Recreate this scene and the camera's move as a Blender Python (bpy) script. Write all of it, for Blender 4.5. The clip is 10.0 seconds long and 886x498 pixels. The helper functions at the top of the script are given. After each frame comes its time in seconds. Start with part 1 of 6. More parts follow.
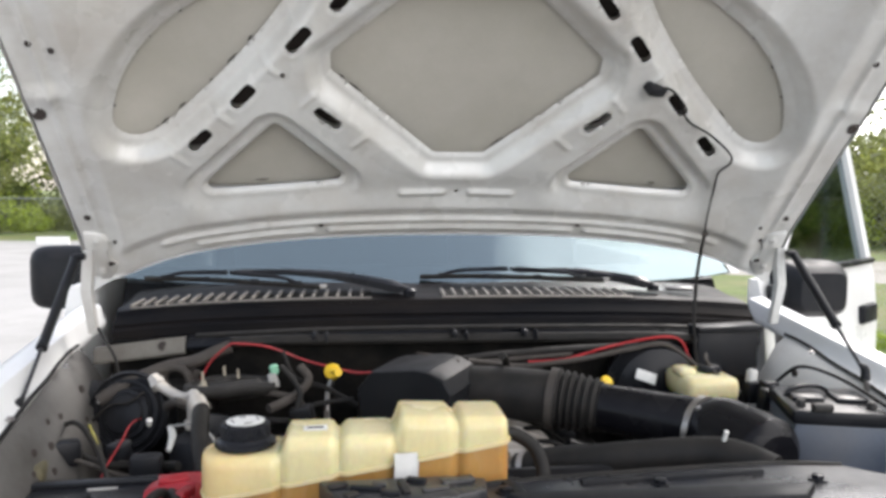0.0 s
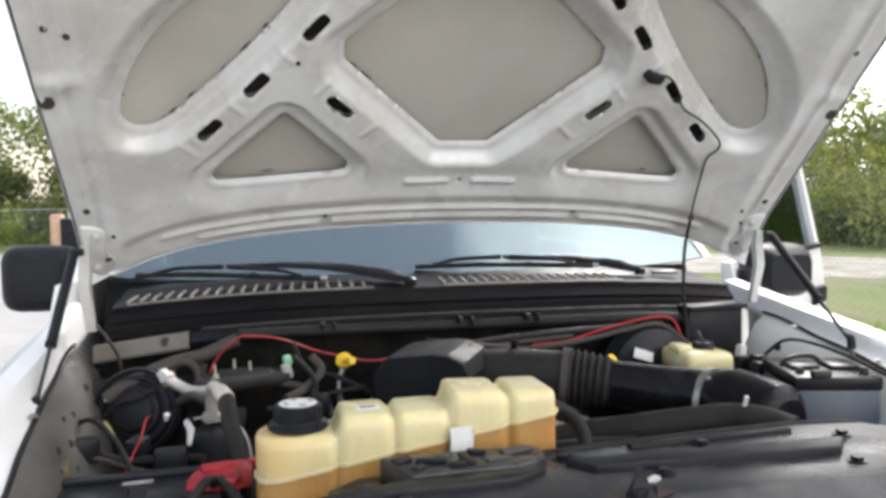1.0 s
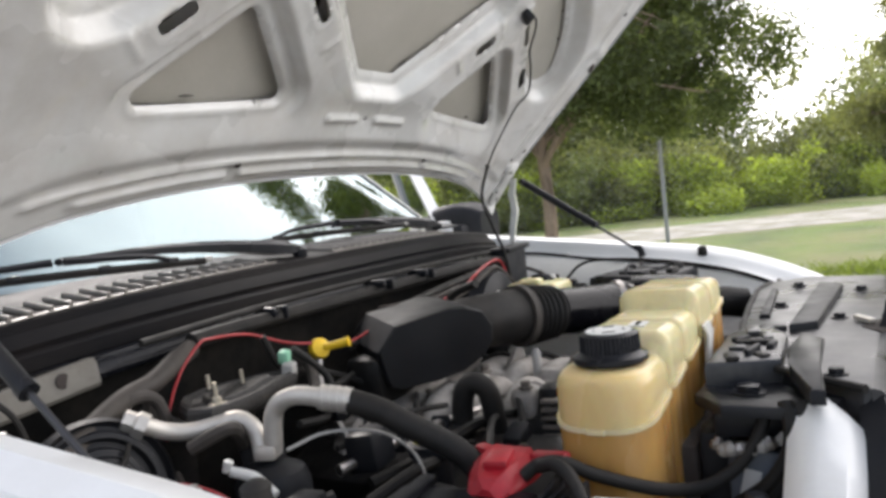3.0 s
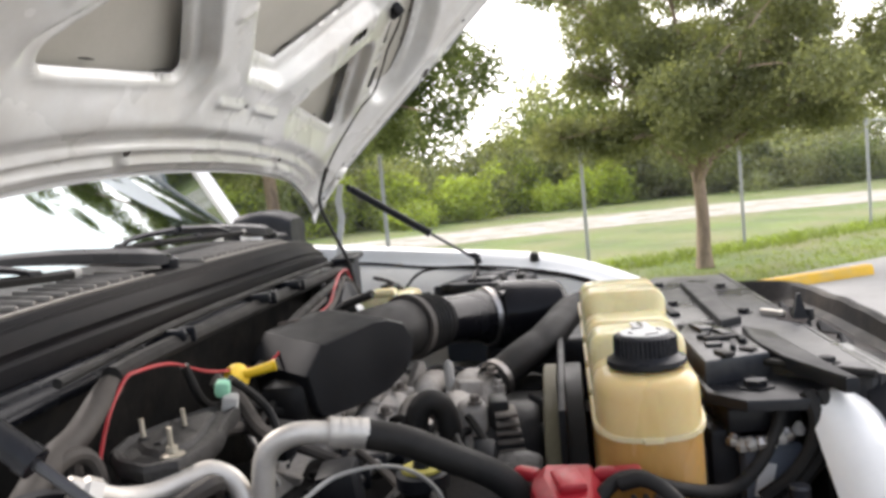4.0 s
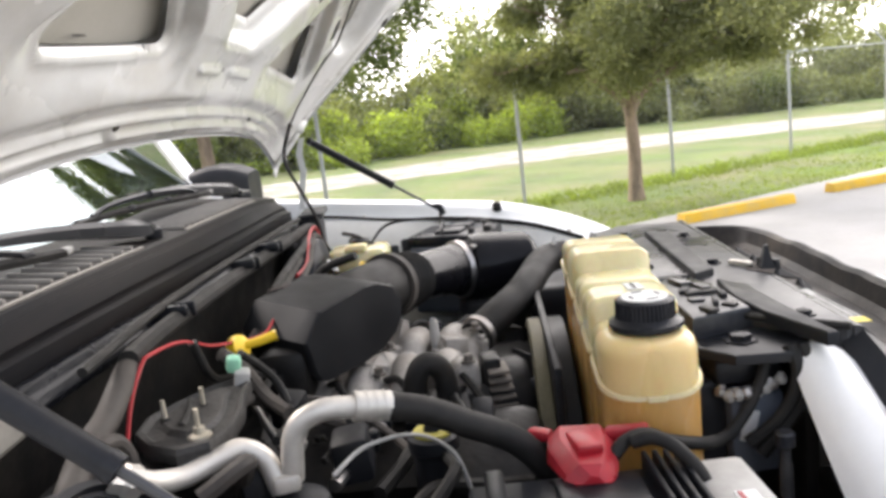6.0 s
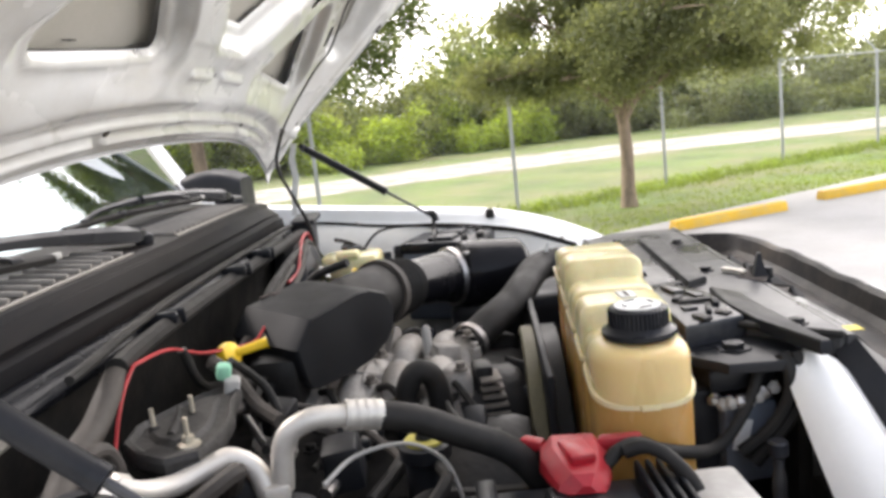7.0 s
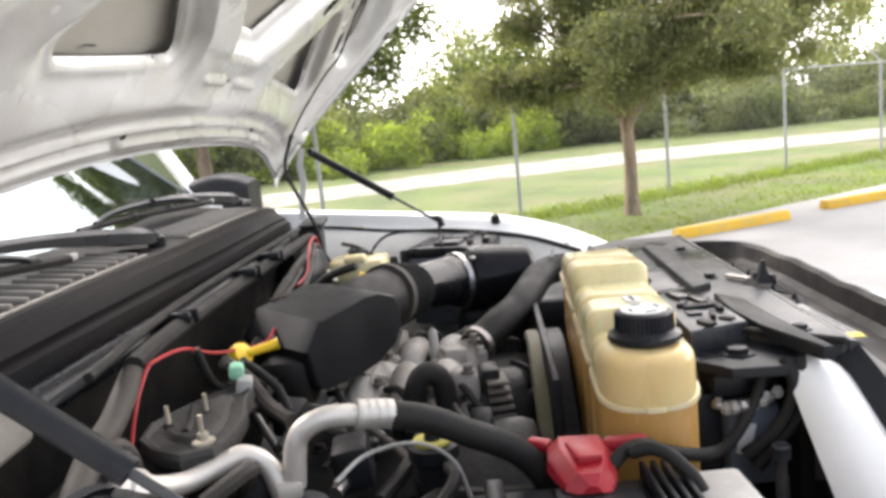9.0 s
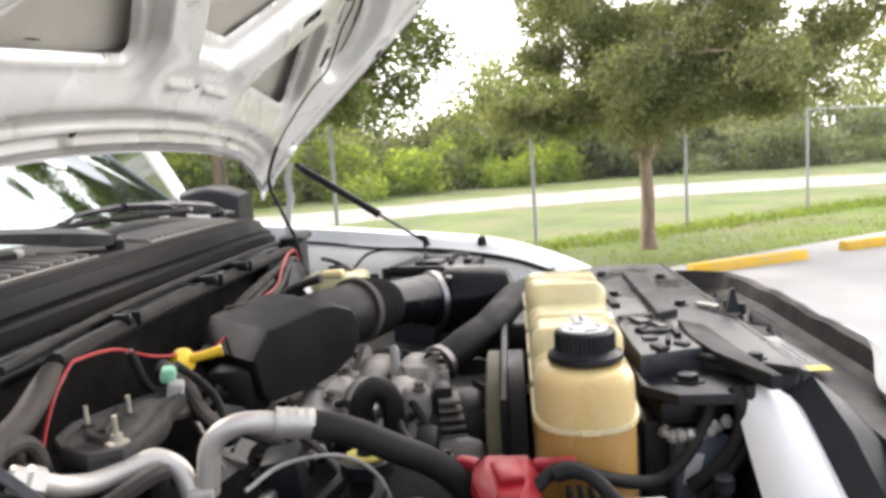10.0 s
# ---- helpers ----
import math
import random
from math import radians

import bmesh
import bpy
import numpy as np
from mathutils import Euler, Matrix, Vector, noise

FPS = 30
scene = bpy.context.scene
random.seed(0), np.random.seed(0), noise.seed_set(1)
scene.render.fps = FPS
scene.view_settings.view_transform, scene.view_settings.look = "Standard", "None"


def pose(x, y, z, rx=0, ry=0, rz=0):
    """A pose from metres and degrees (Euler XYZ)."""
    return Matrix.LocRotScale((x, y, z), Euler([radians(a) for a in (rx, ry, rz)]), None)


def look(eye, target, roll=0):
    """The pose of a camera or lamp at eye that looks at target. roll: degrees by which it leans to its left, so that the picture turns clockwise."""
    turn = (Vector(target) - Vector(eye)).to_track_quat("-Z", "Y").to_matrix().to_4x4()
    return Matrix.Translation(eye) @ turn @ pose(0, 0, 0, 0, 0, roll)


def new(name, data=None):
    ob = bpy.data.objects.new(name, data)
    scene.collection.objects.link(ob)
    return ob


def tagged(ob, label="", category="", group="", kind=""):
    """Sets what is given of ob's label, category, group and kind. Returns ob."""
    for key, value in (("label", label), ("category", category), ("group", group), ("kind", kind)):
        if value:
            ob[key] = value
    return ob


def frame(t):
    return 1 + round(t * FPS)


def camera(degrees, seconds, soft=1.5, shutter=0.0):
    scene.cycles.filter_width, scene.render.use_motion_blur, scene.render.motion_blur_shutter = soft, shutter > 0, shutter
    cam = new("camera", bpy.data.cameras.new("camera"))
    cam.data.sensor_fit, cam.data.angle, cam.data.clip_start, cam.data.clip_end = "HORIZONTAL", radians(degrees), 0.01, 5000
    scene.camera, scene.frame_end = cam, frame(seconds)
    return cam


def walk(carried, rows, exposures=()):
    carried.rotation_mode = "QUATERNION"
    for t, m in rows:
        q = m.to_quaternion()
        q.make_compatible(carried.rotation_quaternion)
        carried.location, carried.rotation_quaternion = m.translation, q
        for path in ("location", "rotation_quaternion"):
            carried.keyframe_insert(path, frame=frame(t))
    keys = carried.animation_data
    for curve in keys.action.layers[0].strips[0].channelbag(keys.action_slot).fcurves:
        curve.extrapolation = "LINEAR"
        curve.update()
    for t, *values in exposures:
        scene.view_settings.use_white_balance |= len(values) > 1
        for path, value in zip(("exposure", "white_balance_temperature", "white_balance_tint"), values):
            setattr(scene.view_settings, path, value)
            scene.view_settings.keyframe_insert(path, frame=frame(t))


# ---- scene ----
cam = camera(58.0, 10.0, soft=3.4)
PATH = [
    (0, (-0.244, -0.17, 1.687), (-0.016, 1.811, 1.542), 0.3),
    (0.5, (-0.262, -0.168, 1.682), (0.008, 1.81, 1.57), 1.6),
    (1, (-0.444, -0.169, 1.647), (-0.022, 1.782, 1.515), -0.7),
    (1.5, (-0.749, -0.04, 1.562), (0.007, 1.811, 1.613), 2.5),
    (2, (-1.028, 0.164, 1.542), (0.054, 1.846, 1.5), 0.9),
    (2.5, (-1.252, 0.405, 1.536), (0.264, 1.695, 1.34), -6.3),
    (3, (-1.348, 0.753, 1.513), (0.375, 1.761, 1.383), -6.1),
    (3.2, (-1.395, 0.859, 1.524), (0.438, 1.632, 1.321), -6.3),
    (4.3, (-1.347, 1.22, 1.525), (0.632, 1.422, 1.315), -5.6),
    (4.5, (-1.357, 1.231, 1.536), (0.615, 1.383, 1.236), -6.3),
    (5, (-1.383, 1.243, 1.57), (0.586, 1.364, 1.241), -6.6),
    (5.5, (-1.384, 1.254, 1.581), (0.58, 1.398, 1.233), -6.5),
    (7, (-1.376, 1.253, 1.583), (0.593, 1.371, 1.251), -6.1),
    (7.5, (-1.38, 1.256, 1.584), (0.589, 1.398, 1.261), -6.2),
    (8, (-1.385, 1.256, 1.589), (0.585, 1.399, 1.277), -6.1),
    (8.5, (-1.39, 1.254, 1.586), (0.582, 1.376, 1.273), -6.1),
    (9, (-1.396, 1.262, 1.584), (0.575, 1.384, 1.268), -5.6),
    (9.5, (-1.403, 1.246, 1.575), (0.569, 1.326, 1.255), -5.1),
    (10, (-1.371, 1.164, 1.552), (0.607, 1.333, 1.308), -3.5),
]
walk(cam, [(t, look(eye, target, roll)) for t, eye, target, roll in PATH], exposures=[(0.0, 0.86, 6400, 13), (1.0, 0.82, 6400, 13), (2.0, 0.68, 6450, 14), (2.5, 0.64, 6500, 14), (3.0, 0.80, 6500, 14), (4.5, 1.22, 6650, 15), (7.0, 1.36, 6650, 15), (10.0, 1.36, 6650, 15)])

# ---------- world, sun, exposure ----------
world = bpy.data.worlds.new("sky")
scene.world = world
world.use_nodes = True
wn, wl = world.node_tree.nodes, world.node_tree.links
wn.clear()
w_out = wn.new("ShaderNodeOutputWorld")
w_bg = wn.new("ShaderNodeBackground")
w_sky = wn.new("ShaderNodeTexSky")
w_sky.sky_type = "NISHITA"
w_sky.sun_disc = False
w_sky.sun_elevation = radians(38)
w_sky.sun_rotation = radians(35)
w_sky.dust_density = 1.6
w_sky.air_density = 1.2
w_co = wn.new("ShaderNodeTexCoord")
w_map = wn.new("ShaderNodeMapping")
w_map.inputs["Scale"].default_value = (1.0, 1.0, 1.6)
w_noise = wn.new("ShaderNodeTexNoise")
w_noise.inputs["Scale"].default_value = 1.6
w_noise.inputs["Detail"].default_value = 7.0
w_bank = wn.new("ShaderNodeVectorMath")
w_bank.operation = "DOT_PRODUCT"
w_bank.inputs[1].default_value = (0.95, -0.08, -0.42)
w_sum = wn.new("ShaderNodeMath")
w_sum.operation = "ADD"
w_ramp = wn.new("ShaderNodeValToRGB")
w_ramp.color_ramp.elements[0].position = 0.38
w_ramp.color_ramp.elements[1].position = 0.68
w_ramp.color_ramp.elements[0].color = (0.16, 0.16, 0.16, 1)
w_mix = wn.new("ShaderNodeMixRGB")
w_mix.inputs["Color2"].default_value = (22.0, 21.7, 21.2, 1)
wl.new(w_co.outputs["Generated"], w_map.inputs["Vector"])
wl.new(w_map.outputs["Vector"], w_noise.inputs["Vector"])
wl.new(w_co.outputs["Generated"], w_bank.inputs[0])
wl.new(w_noise.outputs["Fac"], w_sum.inputs[0])
wl.new(w_bank.outputs["Value"], w_sum.inputs[1])
wl.new(w_sum.outputs[0], w_ramp.inputs["Fac"])
wl.new(w_ramp.outputs["Color"], w_mix.inputs["Fac"])
wl.new(w_sky.outputs["Color"], w_mix.inputs["Color1"])
wl.new(w_mix.outputs["Color"], w_bg.inputs["Color"])
w_bg.inputs["Strength"].default_value = 0.10
wl.new(w_bg.outputs["Background"], w_out.inputs["Surface"])

sun_data = bpy.data.lights.new("sun", "SUN")
sun_data.energy = 1.2
sun_data.angle = radians(12)
sun_data.color = (1.0, 0.95, 0.88)
sun = new("sun", sun_data)
SUN_TO = Vector((math.sin(radians(35)) * math.cos(radians(38)), math.cos(radians(35)) * math.cos(radians(38)), math.sin(radians(38))))
sun.matrix_world = look(SUN_TO * 60, (0, 0, 0))


# ---------- materials ----------
def mat(name, color, rough=0.5, metal=0.0, var=0.15, scale=8.0, fine=120.0, bump=0.15, depth=0.002, coat=0.0,
        dirt=None, dirt_amount=0.0, dirt_scale=5.0, transmission=0.0, subsurface=0.0, ior=1.45, rough_var=0.12, space="Object",
        per_object=0.0, per_island=0.0, stretch=(1, 1, 1), spec=0.5):
    """A worn surface: colour with coarse and fine variation, dirt in patches, uneven gloss and fine relief."""
    m = bpy.data.materials.new(name)
    m.use_nodes = True
    n, l = m.node_tree.nodes, m.node_tree.links
    b = n["Principled BSDF"]
    co = n.new("ShaderNodeTexCoord")
    mp = n.new("ShaderNodeMapping")
    mp.inputs["Scale"].default_value = stretch
    l.new(co.outputs[space], mp.inputs["Vector"])
    big, small = n.new("ShaderNodeTexNoise"), n.new("ShaderNodeTexNoise")
    big.inputs["Scale"].default_value, big.inputs["Detail"].default_value = scale, 5.0
    small.inputs["Scale"].default_value, small.inputs["Detail"].default_value = fine, 3.0
    for t in (big, small):
        l.new(mp.outputs["Vector"], t.inputs["Vector"])
    add = n.new("ShaderNodeMath")
    add.operation = "MULTIPLY_ADD"
    l.new(small.outputs["Fac"], add.inputs[0])
    add.inputs[1].default_value = 0.45
    l.new(big.outputs["Fac"], add.inputs[2])
    rng = n.new("ShaderNodeMapRange")
    rng.inputs["From Min"].default_value, rng.inputs["From Max"].default_value = 0.45, 1.0
    rng.inputs["To Min"].default_value, rng.inputs["To Max"].default_value = 1 - var, 1 + var
    l.new(add.outputs[0], rng.inputs["Value"])
    value = rng.outputs["Result"]
    for kind, amount in (("Random", per_object), ("Random Per Island", per_island)):
        if amount:
            info = n.new("ShaderNodeObjectInfo" if kind == "Random" else "ShaderNodeNewGeometry")
            r2 = n.new("ShaderNodeMapRange")
            r2.inputs["To Min"].default_value, r2.inputs["To Max"].default_value = 1 - amount, 1 + amount
            l.new(info.outputs[kind], r2.inputs["Value"])
            mul = n.new("ShaderNodeMath")
            mul.operation = "MULTIPLY"
            l.new(value, mul.inputs[0])
            l.new(r2.outputs["Result"], mul.inputs[1])
            value = mul.outputs[0]
    tint = n.new("ShaderNodeVectorMath")
    tint.operation = "SCALE"
    tint.inputs[0].default_value = color
    l.new(value, tint.inputs["Scale"])
    colour = tint.outputs["Vector"]
    if dirt:
        patch = n.new("ShaderNodeTexNoise")
        patch.inputs["Scale"].default_value, patch.inputs["Detail"].default_value = dirt_scale, 8.0
        patch.inputs["Roughness"].default_value = 0.65
        l.new(mp.outputs["Vector"], patch.inputs["Vector"])
        ramp = n.new("ShaderNodeMapRange")
        ramp.inputs["From Min"].default_value, ramp.inputs["From Max"].default_value = 0.42, 0.68
        ramp.inputs["To Max"].default_value = dirt_amount
        l.new(patch.outputs["Fac"], ramp.inputs["Value"])
        mx = n.new("ShaderNodeMixRGB")
        l.new(ramp.outputs["Result"], mx.inputs["Fac"])
        l.new(colour, mx.inputs["Color1"])
        mx.inputs["Color2"].default_value = (*dirt, 1)
        colour = mx.outputs["Color"]
    l.new(colour, b.inputs["Base Color"])
    rr = n.new("ShaderNodeMapRange")
    rr.inputs["From Min"].default_value, rr.inputs["From Max"].default_value = 0.3, 0.7
    rr.inputs["To Min"].default_value, rr.inputs["To Max"].default_value = max(0.02, rough - rough_var), min(1, rough + rough_var)
    l.new(big.outputs["Fac"], rr.inputs["Value"])
    l.new(rr.outputs["Result"], b.inputs["Roughness"])
    b.inputs["Metallic"].default_value = metal
    b.inputs["IOR"].default_value = ior
    b.inputs["Specular IOR Level"].default_value = spec
    b.inputs["Coat Weight"].default_value = coat
    b.inputs["Coat Roughness"].default_value = 0.06
    b.inputs["Transmission Weight"].default_value = transmission
    if subsurface:
        b.inputs["Subsurface Weight"].default_value = subsurface
        b.inputs["Subsurface Radius"].default_value = (0.05, 0.03, 0.012)
        b.inputs["Subsurface Scale"].default_value = 0.4
    if bump:
        bp = n.new("ShaderNodeBump")
        bp.inputs["Strength"].default_value, bp.inputs["Distance"].default_value = bump, depth
        l.new(add.outputs[0], bp.inputs["Height"])
        l.new(bp.outputs["Normal"], b.inputs["Normal"])
    return m


PAINT = mat("white_car_paint", (0.80, 0.80, 0.79), 0.38, var=0.03, scale=3, bump=0.02, coat=0.2, dirt=(0.5, 0.47, 0.42), dirt_amount=0.18)
UNDER = mat("dusty_white_underhood_paint", (0.645, 0.645, 0.625), 0.30, var=0.06, scale=5, fine=60, bump=0.05, coat=0.7, spec=0.8, dirt=(0.36, 0.315, 0.26), dirt_amount=0.55, dirt_scale=3.2)
# left apron's base colour is set far below the right one's white
APRON = mat("grimy_darkened_apron_paint", (0.10, 0.096, 0.09), 0.5, var=0.15, scale=9, bump=0.1, dirt=(0.05, 0.044, 0.038), dirt_amount=0.9, dirt_scale=6)
APRON_CLEAN = mat("dusty_white_apron_paint", (0.78, 0.76, 0.71), 0.45, var=0.08, scale=8, bump=0.08, dirt=(0.42, 0.38, 0.32), dirt_amount=0.35, dirt_scale=8)
# dusty cream, its base lowered to carry the flange's shade from the side
TAN = mat("dusty_shaded_cream_paint", (0.17, 0.158, 0.135), 0.65, var=0.15, scale=12, bump=0.2, dirt=(0.09, 0.075, 0.06), dirt_amount=0.85, dirt_scale=9)
SILVER = mat("pale_silver_plastic", (0.42, 0.42, 0.425), 0.32, 0.3, var=0.06, scale=6, bump=0.04)
PAD = mat("grey_felt_liner", (0.455, 0.435, 0.385), 0.9, var=0.07, scale=3, fine=240, bump=0.3, depth=0.001, dirt=(0.36, 0.345, 0.29), dirt_amount=0.55, dirt_scale=4)
SEALANT = mat("dark_sealant", (0.06, 0.055, 0.05), 0.8, var=0.3, scale=40)
# tone for hollows: hole discs and recess plates carry their shade as colour
CAVITY = mat("dark_hollow_tone", (0.045, 0.036, 0.032), 0.9, var=0.2)
MATTE = mat("matt_black_cover", (0.0085, 0.0092, 0.0110), 0.52, var=0.15, scale=12, fine=260, bump=0.2, depth=0.0008, spec=0.25, dirt=(0.026, 0.024, 0.022), dirt_amount=0.35)
ROD = mat("dark_strut_rod", (0.07, 0.07, 0.075), 0.35, 0.7, var=0.1)
# pale tan carries the sky's glare on the louvres as colour
LOUVRE = mat("glare_pale_louvre_plastic", (0.20, 0.182, 0.160), 0.40, var=0.2, scale=15, bump=0.1, spec=0.3)
COWL = mat("weathered_black_cowl", (0.0050, 0.0052, 0.0066), 0.46, var=0.25, scale=6, fine=120, bump=0.12, depth=0.001, dirt=(0.034, 0.026, 0.020), dirt_amount=0.4, dirt_scale=7, stretch=(0.25, 1, 1), spec=0.08)
LINING = mat("dark_grey_cab_lining", (0.03, 0.03, 0.032), 0.9, var=0.15)
FIN = mat("brown_dusted_cast_fins", (0.17, 0.15, 0.13), 0.7, 0.1, var=0.35, scale=30, fine=160, bump=0.4, dirt=(0.07, 0.058, 0.048), dirt_amount=0.7, dirt_scale=20)
DARK_CAST = mat("grimy_dark_casting", (0.030, 0.028, 0.026), 0.6, 0.1, var=0.5, scale=24, fine=150, bump=0.6, depth=0.004, dirt=(0.02, 0.018, 0.016), dirt_amount=0.7, dirt_scale=18)
BLACK = mat("dusty_black_plastic", (0.011, 0.012, 0.0150), 0.46, var=0.25, scale=14, fine=200, bump=0.2, depth=0.001, dirt=(0.034, 0.031, 0.028), dirt_amount=0.35, dirt_scale=8, spec=0.25)
SATIN = mat("satin_black_plastic", (0.011, 0.012, 0.0155), 0.33, var=0.2, scale=10, bump=0.08, dirt=(0.030, 0.028, 0.025), dirt_amount=0.25, spec=0.25)
GLOSS = mat("glossy_black_duct", (0.006, 0.006, 0.008), 0.24, var=0.2, scale=10, bump=0.05, dirt=(0.03, 0.028, 0.025), dirt_amount=0.2, spec=0.18)
GREY = mat("faded_grey_plastic", (0.020, 0.0215, 0.027), 0.34, var=0.35, scale=9, fine=150, bump=0.3, depth=0.0015, dirt=(0.085, 0.080, 0.074), dirt_amount=0.6, dirt_scale=13, spec=0.45)
DUSTY = mat("brown_dusted_black_plastic", (0.018, 0.017, 0.018), 0.55, var=0.4, scale=9, fine=110, bump=0.5, depth=0.003, dirt=(0.080, 0.068, 0.056), dirt_amount=0.75, dirt_scale=11, spec=0.3)
RUBBER = mat("dusty_rubber", (0.015, 0.0145, 0.014), 0.60, var=0.25, scale=25, bump=0.25, dirt=(0.042, 0.036, 0.030), dirt_amount=0.4, dirt_scale=12, spec=0.25)
HOSE = mat("grey_brown_hose", (0.048, 0.041, 0.036), 0.75, var=0.25, scale=25, bump=0.25, dirt=(0.085, 0.074, 0.062), dirt_amount=0.5, dirt_scale=14)
ALU = mat("dull_aluminium", (0.64, 0.605, 0.555), 0.50, 0.6, var=0.12, scale=20, bump=0.15, dirt=(0.46, 0.43, 0.39), dirt_amount=0.6, dirt_scale=14)
CAST = mat("dirty_cast_aluminium", (0.36, 0.34, 0.315), 0.68, 0.1, var=0.30, scale=22, fine=180, bump=0.4, dirt=(0.16, 0.135, 0.115), dirt_amount=0.7, dirt_scale=10)
STEEL = mat("worn_steel", (0.42, 0.41, 0.40), 0.4, 0.9, var=0.2, scale=25, dirt=(0.22, 0.13, 0.08), dirt_amount=0.4, dirt_scale=15)
# near-black base puts the deep shade of the bay into the colour
FIREWALL = mat("shade_black_firewall", (0.007, 0.0068, 0.0066), 0.7, var=0.5, scale=14, fine=80, bump=0.5, depth=0.004, dirt=(0.030, 0.026, 0.021), dirt_amount=0.6, dirt_scale=12, spec=0.15)
ENGINE = mat("oily_dark_engine", (0.012, 0.0115, 0.0115), 0.45, var=0.5, scale=16, fine=90, bump=0.5, depth=0.004, dirt=(0.045, 0.039, 0.033), dirt_amount=0.5, dirt_scale=10, spec=0.25)
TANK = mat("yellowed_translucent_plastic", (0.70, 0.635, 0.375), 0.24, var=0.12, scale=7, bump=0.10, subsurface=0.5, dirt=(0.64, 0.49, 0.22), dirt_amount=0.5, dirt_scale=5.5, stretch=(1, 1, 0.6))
# amber mixed into the filler end's colour, standing in for light through the coolant
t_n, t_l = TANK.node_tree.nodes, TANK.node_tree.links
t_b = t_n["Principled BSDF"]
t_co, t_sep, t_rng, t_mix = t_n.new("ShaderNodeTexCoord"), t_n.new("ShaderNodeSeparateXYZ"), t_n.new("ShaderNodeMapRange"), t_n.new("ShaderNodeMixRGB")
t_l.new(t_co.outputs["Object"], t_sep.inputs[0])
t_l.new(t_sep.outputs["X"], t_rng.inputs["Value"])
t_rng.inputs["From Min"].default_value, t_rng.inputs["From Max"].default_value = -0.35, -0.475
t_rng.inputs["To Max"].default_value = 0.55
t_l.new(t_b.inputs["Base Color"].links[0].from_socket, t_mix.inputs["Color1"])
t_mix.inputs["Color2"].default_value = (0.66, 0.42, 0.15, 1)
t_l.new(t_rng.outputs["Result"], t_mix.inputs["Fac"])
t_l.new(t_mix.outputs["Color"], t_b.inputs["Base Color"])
TANK_SEAM = mat("pale_moulded_plastic", (0.72, 0.58, 0.34), 0.35, var=0.06, scale=12, subsurface=0.4)
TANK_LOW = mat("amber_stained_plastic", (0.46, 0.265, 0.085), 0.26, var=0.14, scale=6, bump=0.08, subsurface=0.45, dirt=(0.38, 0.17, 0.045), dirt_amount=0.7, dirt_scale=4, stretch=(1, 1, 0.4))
YELLOW = mat("yellow_plastic", (0.80, 0.52, 0.02), 0.4, var=0.1, scale=30)
OLIVE = mat("dull_olive_yellow_plastic", (0.34, 0.30, 0.06), 0.6, var=0.3, scale=40)
GREEN = mat("pale_green_plastic", (0.25, 0.52, 0.36), 0.5, var=0.1, scale=30)
RED = mat("faded_red_rubber", (0.38, 0.012, 0.022), 0.42, var=0.3, scale=20, bump=0.3, dirt=(0.19, 0.028, 0.032), dirt_amount=0.5, dirt_scale=12)
RED_WIRE = mat("red_wire_sheath", (0.36, 0.025, 0.03), 0.45, var=0.25, scale=30)
LABEL = mat("white_paper_label", (0.72, 0.72, 0.70), 0.6, var=0.06, scale=30, dirt=(0.4, 0.38, 0.34), dirt_amount=0.4, dirt_scale=30)
WORN_GREY = mat("light_grey_worn_plastic", (0.38, 0.37, 0.35), 0.5, var=0.12, scale=20, bump=0.1, dirt=(0.18, 0.165, 0.15), dirt_amount=0.5, dirt_scale=14)
WORN_LABEL = mat("worn_printed_label", (0.34, 0.34, 0.33), 0.4, var=0.2, scale=40, dirt=(0.08, 0.08, 0.08), dirt_amount=0.8, dirt_scale=35)
INK = mat("printed_ink", (0.05, 0.05, 0.05), 0.6, var=0.1)
STICKER = mat("yellow_sticker", (0.75, 0.6, 0.05), 0.45, var=0.1, scale=30)
BLUE_GREY = mat("blue_grey_battery_case", (0.085, 0.105, 0.14), 0.4, var=0.15, scale=12, dirt=(0.16, 0.15, 0.14), dirt_amount=0.4)
TAN_BOARD = mat("yellowed_fan_plastic", (0.105, 0.092, 0.052), 0.6, var=0.3, scale=9)
WORN_BRASS = mat("tarnished_brass", (0.50, 0.45, 0.36), 0.5, 0.6, var=0.2, scale=40)
WHITE_CAP = mat("white_nylon", (0.7, 0.69, 0.66), 0.45, var=0.08, scale=30)

GLASS = bpy.data.materials.new("windscreen_glass")
GLASS.use_nodes = True
g_b = GLASS.node_tree.nodes["Principled BSDF"]
g_b.inputs["Base Color"].default_value = (0.17, 0.22, 0.23, 1)
g_b.inputs["Roughness"].default_value = 0.02
g_b.inputs["Transmission Weight"].default_value = 1.0
g_b.inputs["Specular Tint"].default_value = (0.78, 0.95, 1.0, 1)
g_b.inputs["IOR"].default_value = 2.7

CONCRETE = mat("pale_lot_concrete", (0.40, 0.39, 0.375), 0.85, var=0.12, scale=0.35, fine=35, bump=0.3, depth=0.004, dirt=(0.28, 0.27, 0.25), dirt_amount=0.5, dirt_scale=0.8)
GRASS = mat("mown_grass", (0.118, 0.170, 0.038), 0.95, var=0.45, scale=0.7, fine=9, bump=0.8, depth=0.05, dirt=(0.235, 0.21, 0.11), dirt_amount=0.85, dirt_scale=0.45)
DIRT_ROAD = mat("pale_shell_road", (0.42, 0.395, 0.36), 0.95, var=0.3, scale=0.7, fine=7, bump=0.5, depth=0.03, dirt=(0.19, 0.19, 0.11), dirt_amount=0.9, dirt_scale=1.3)
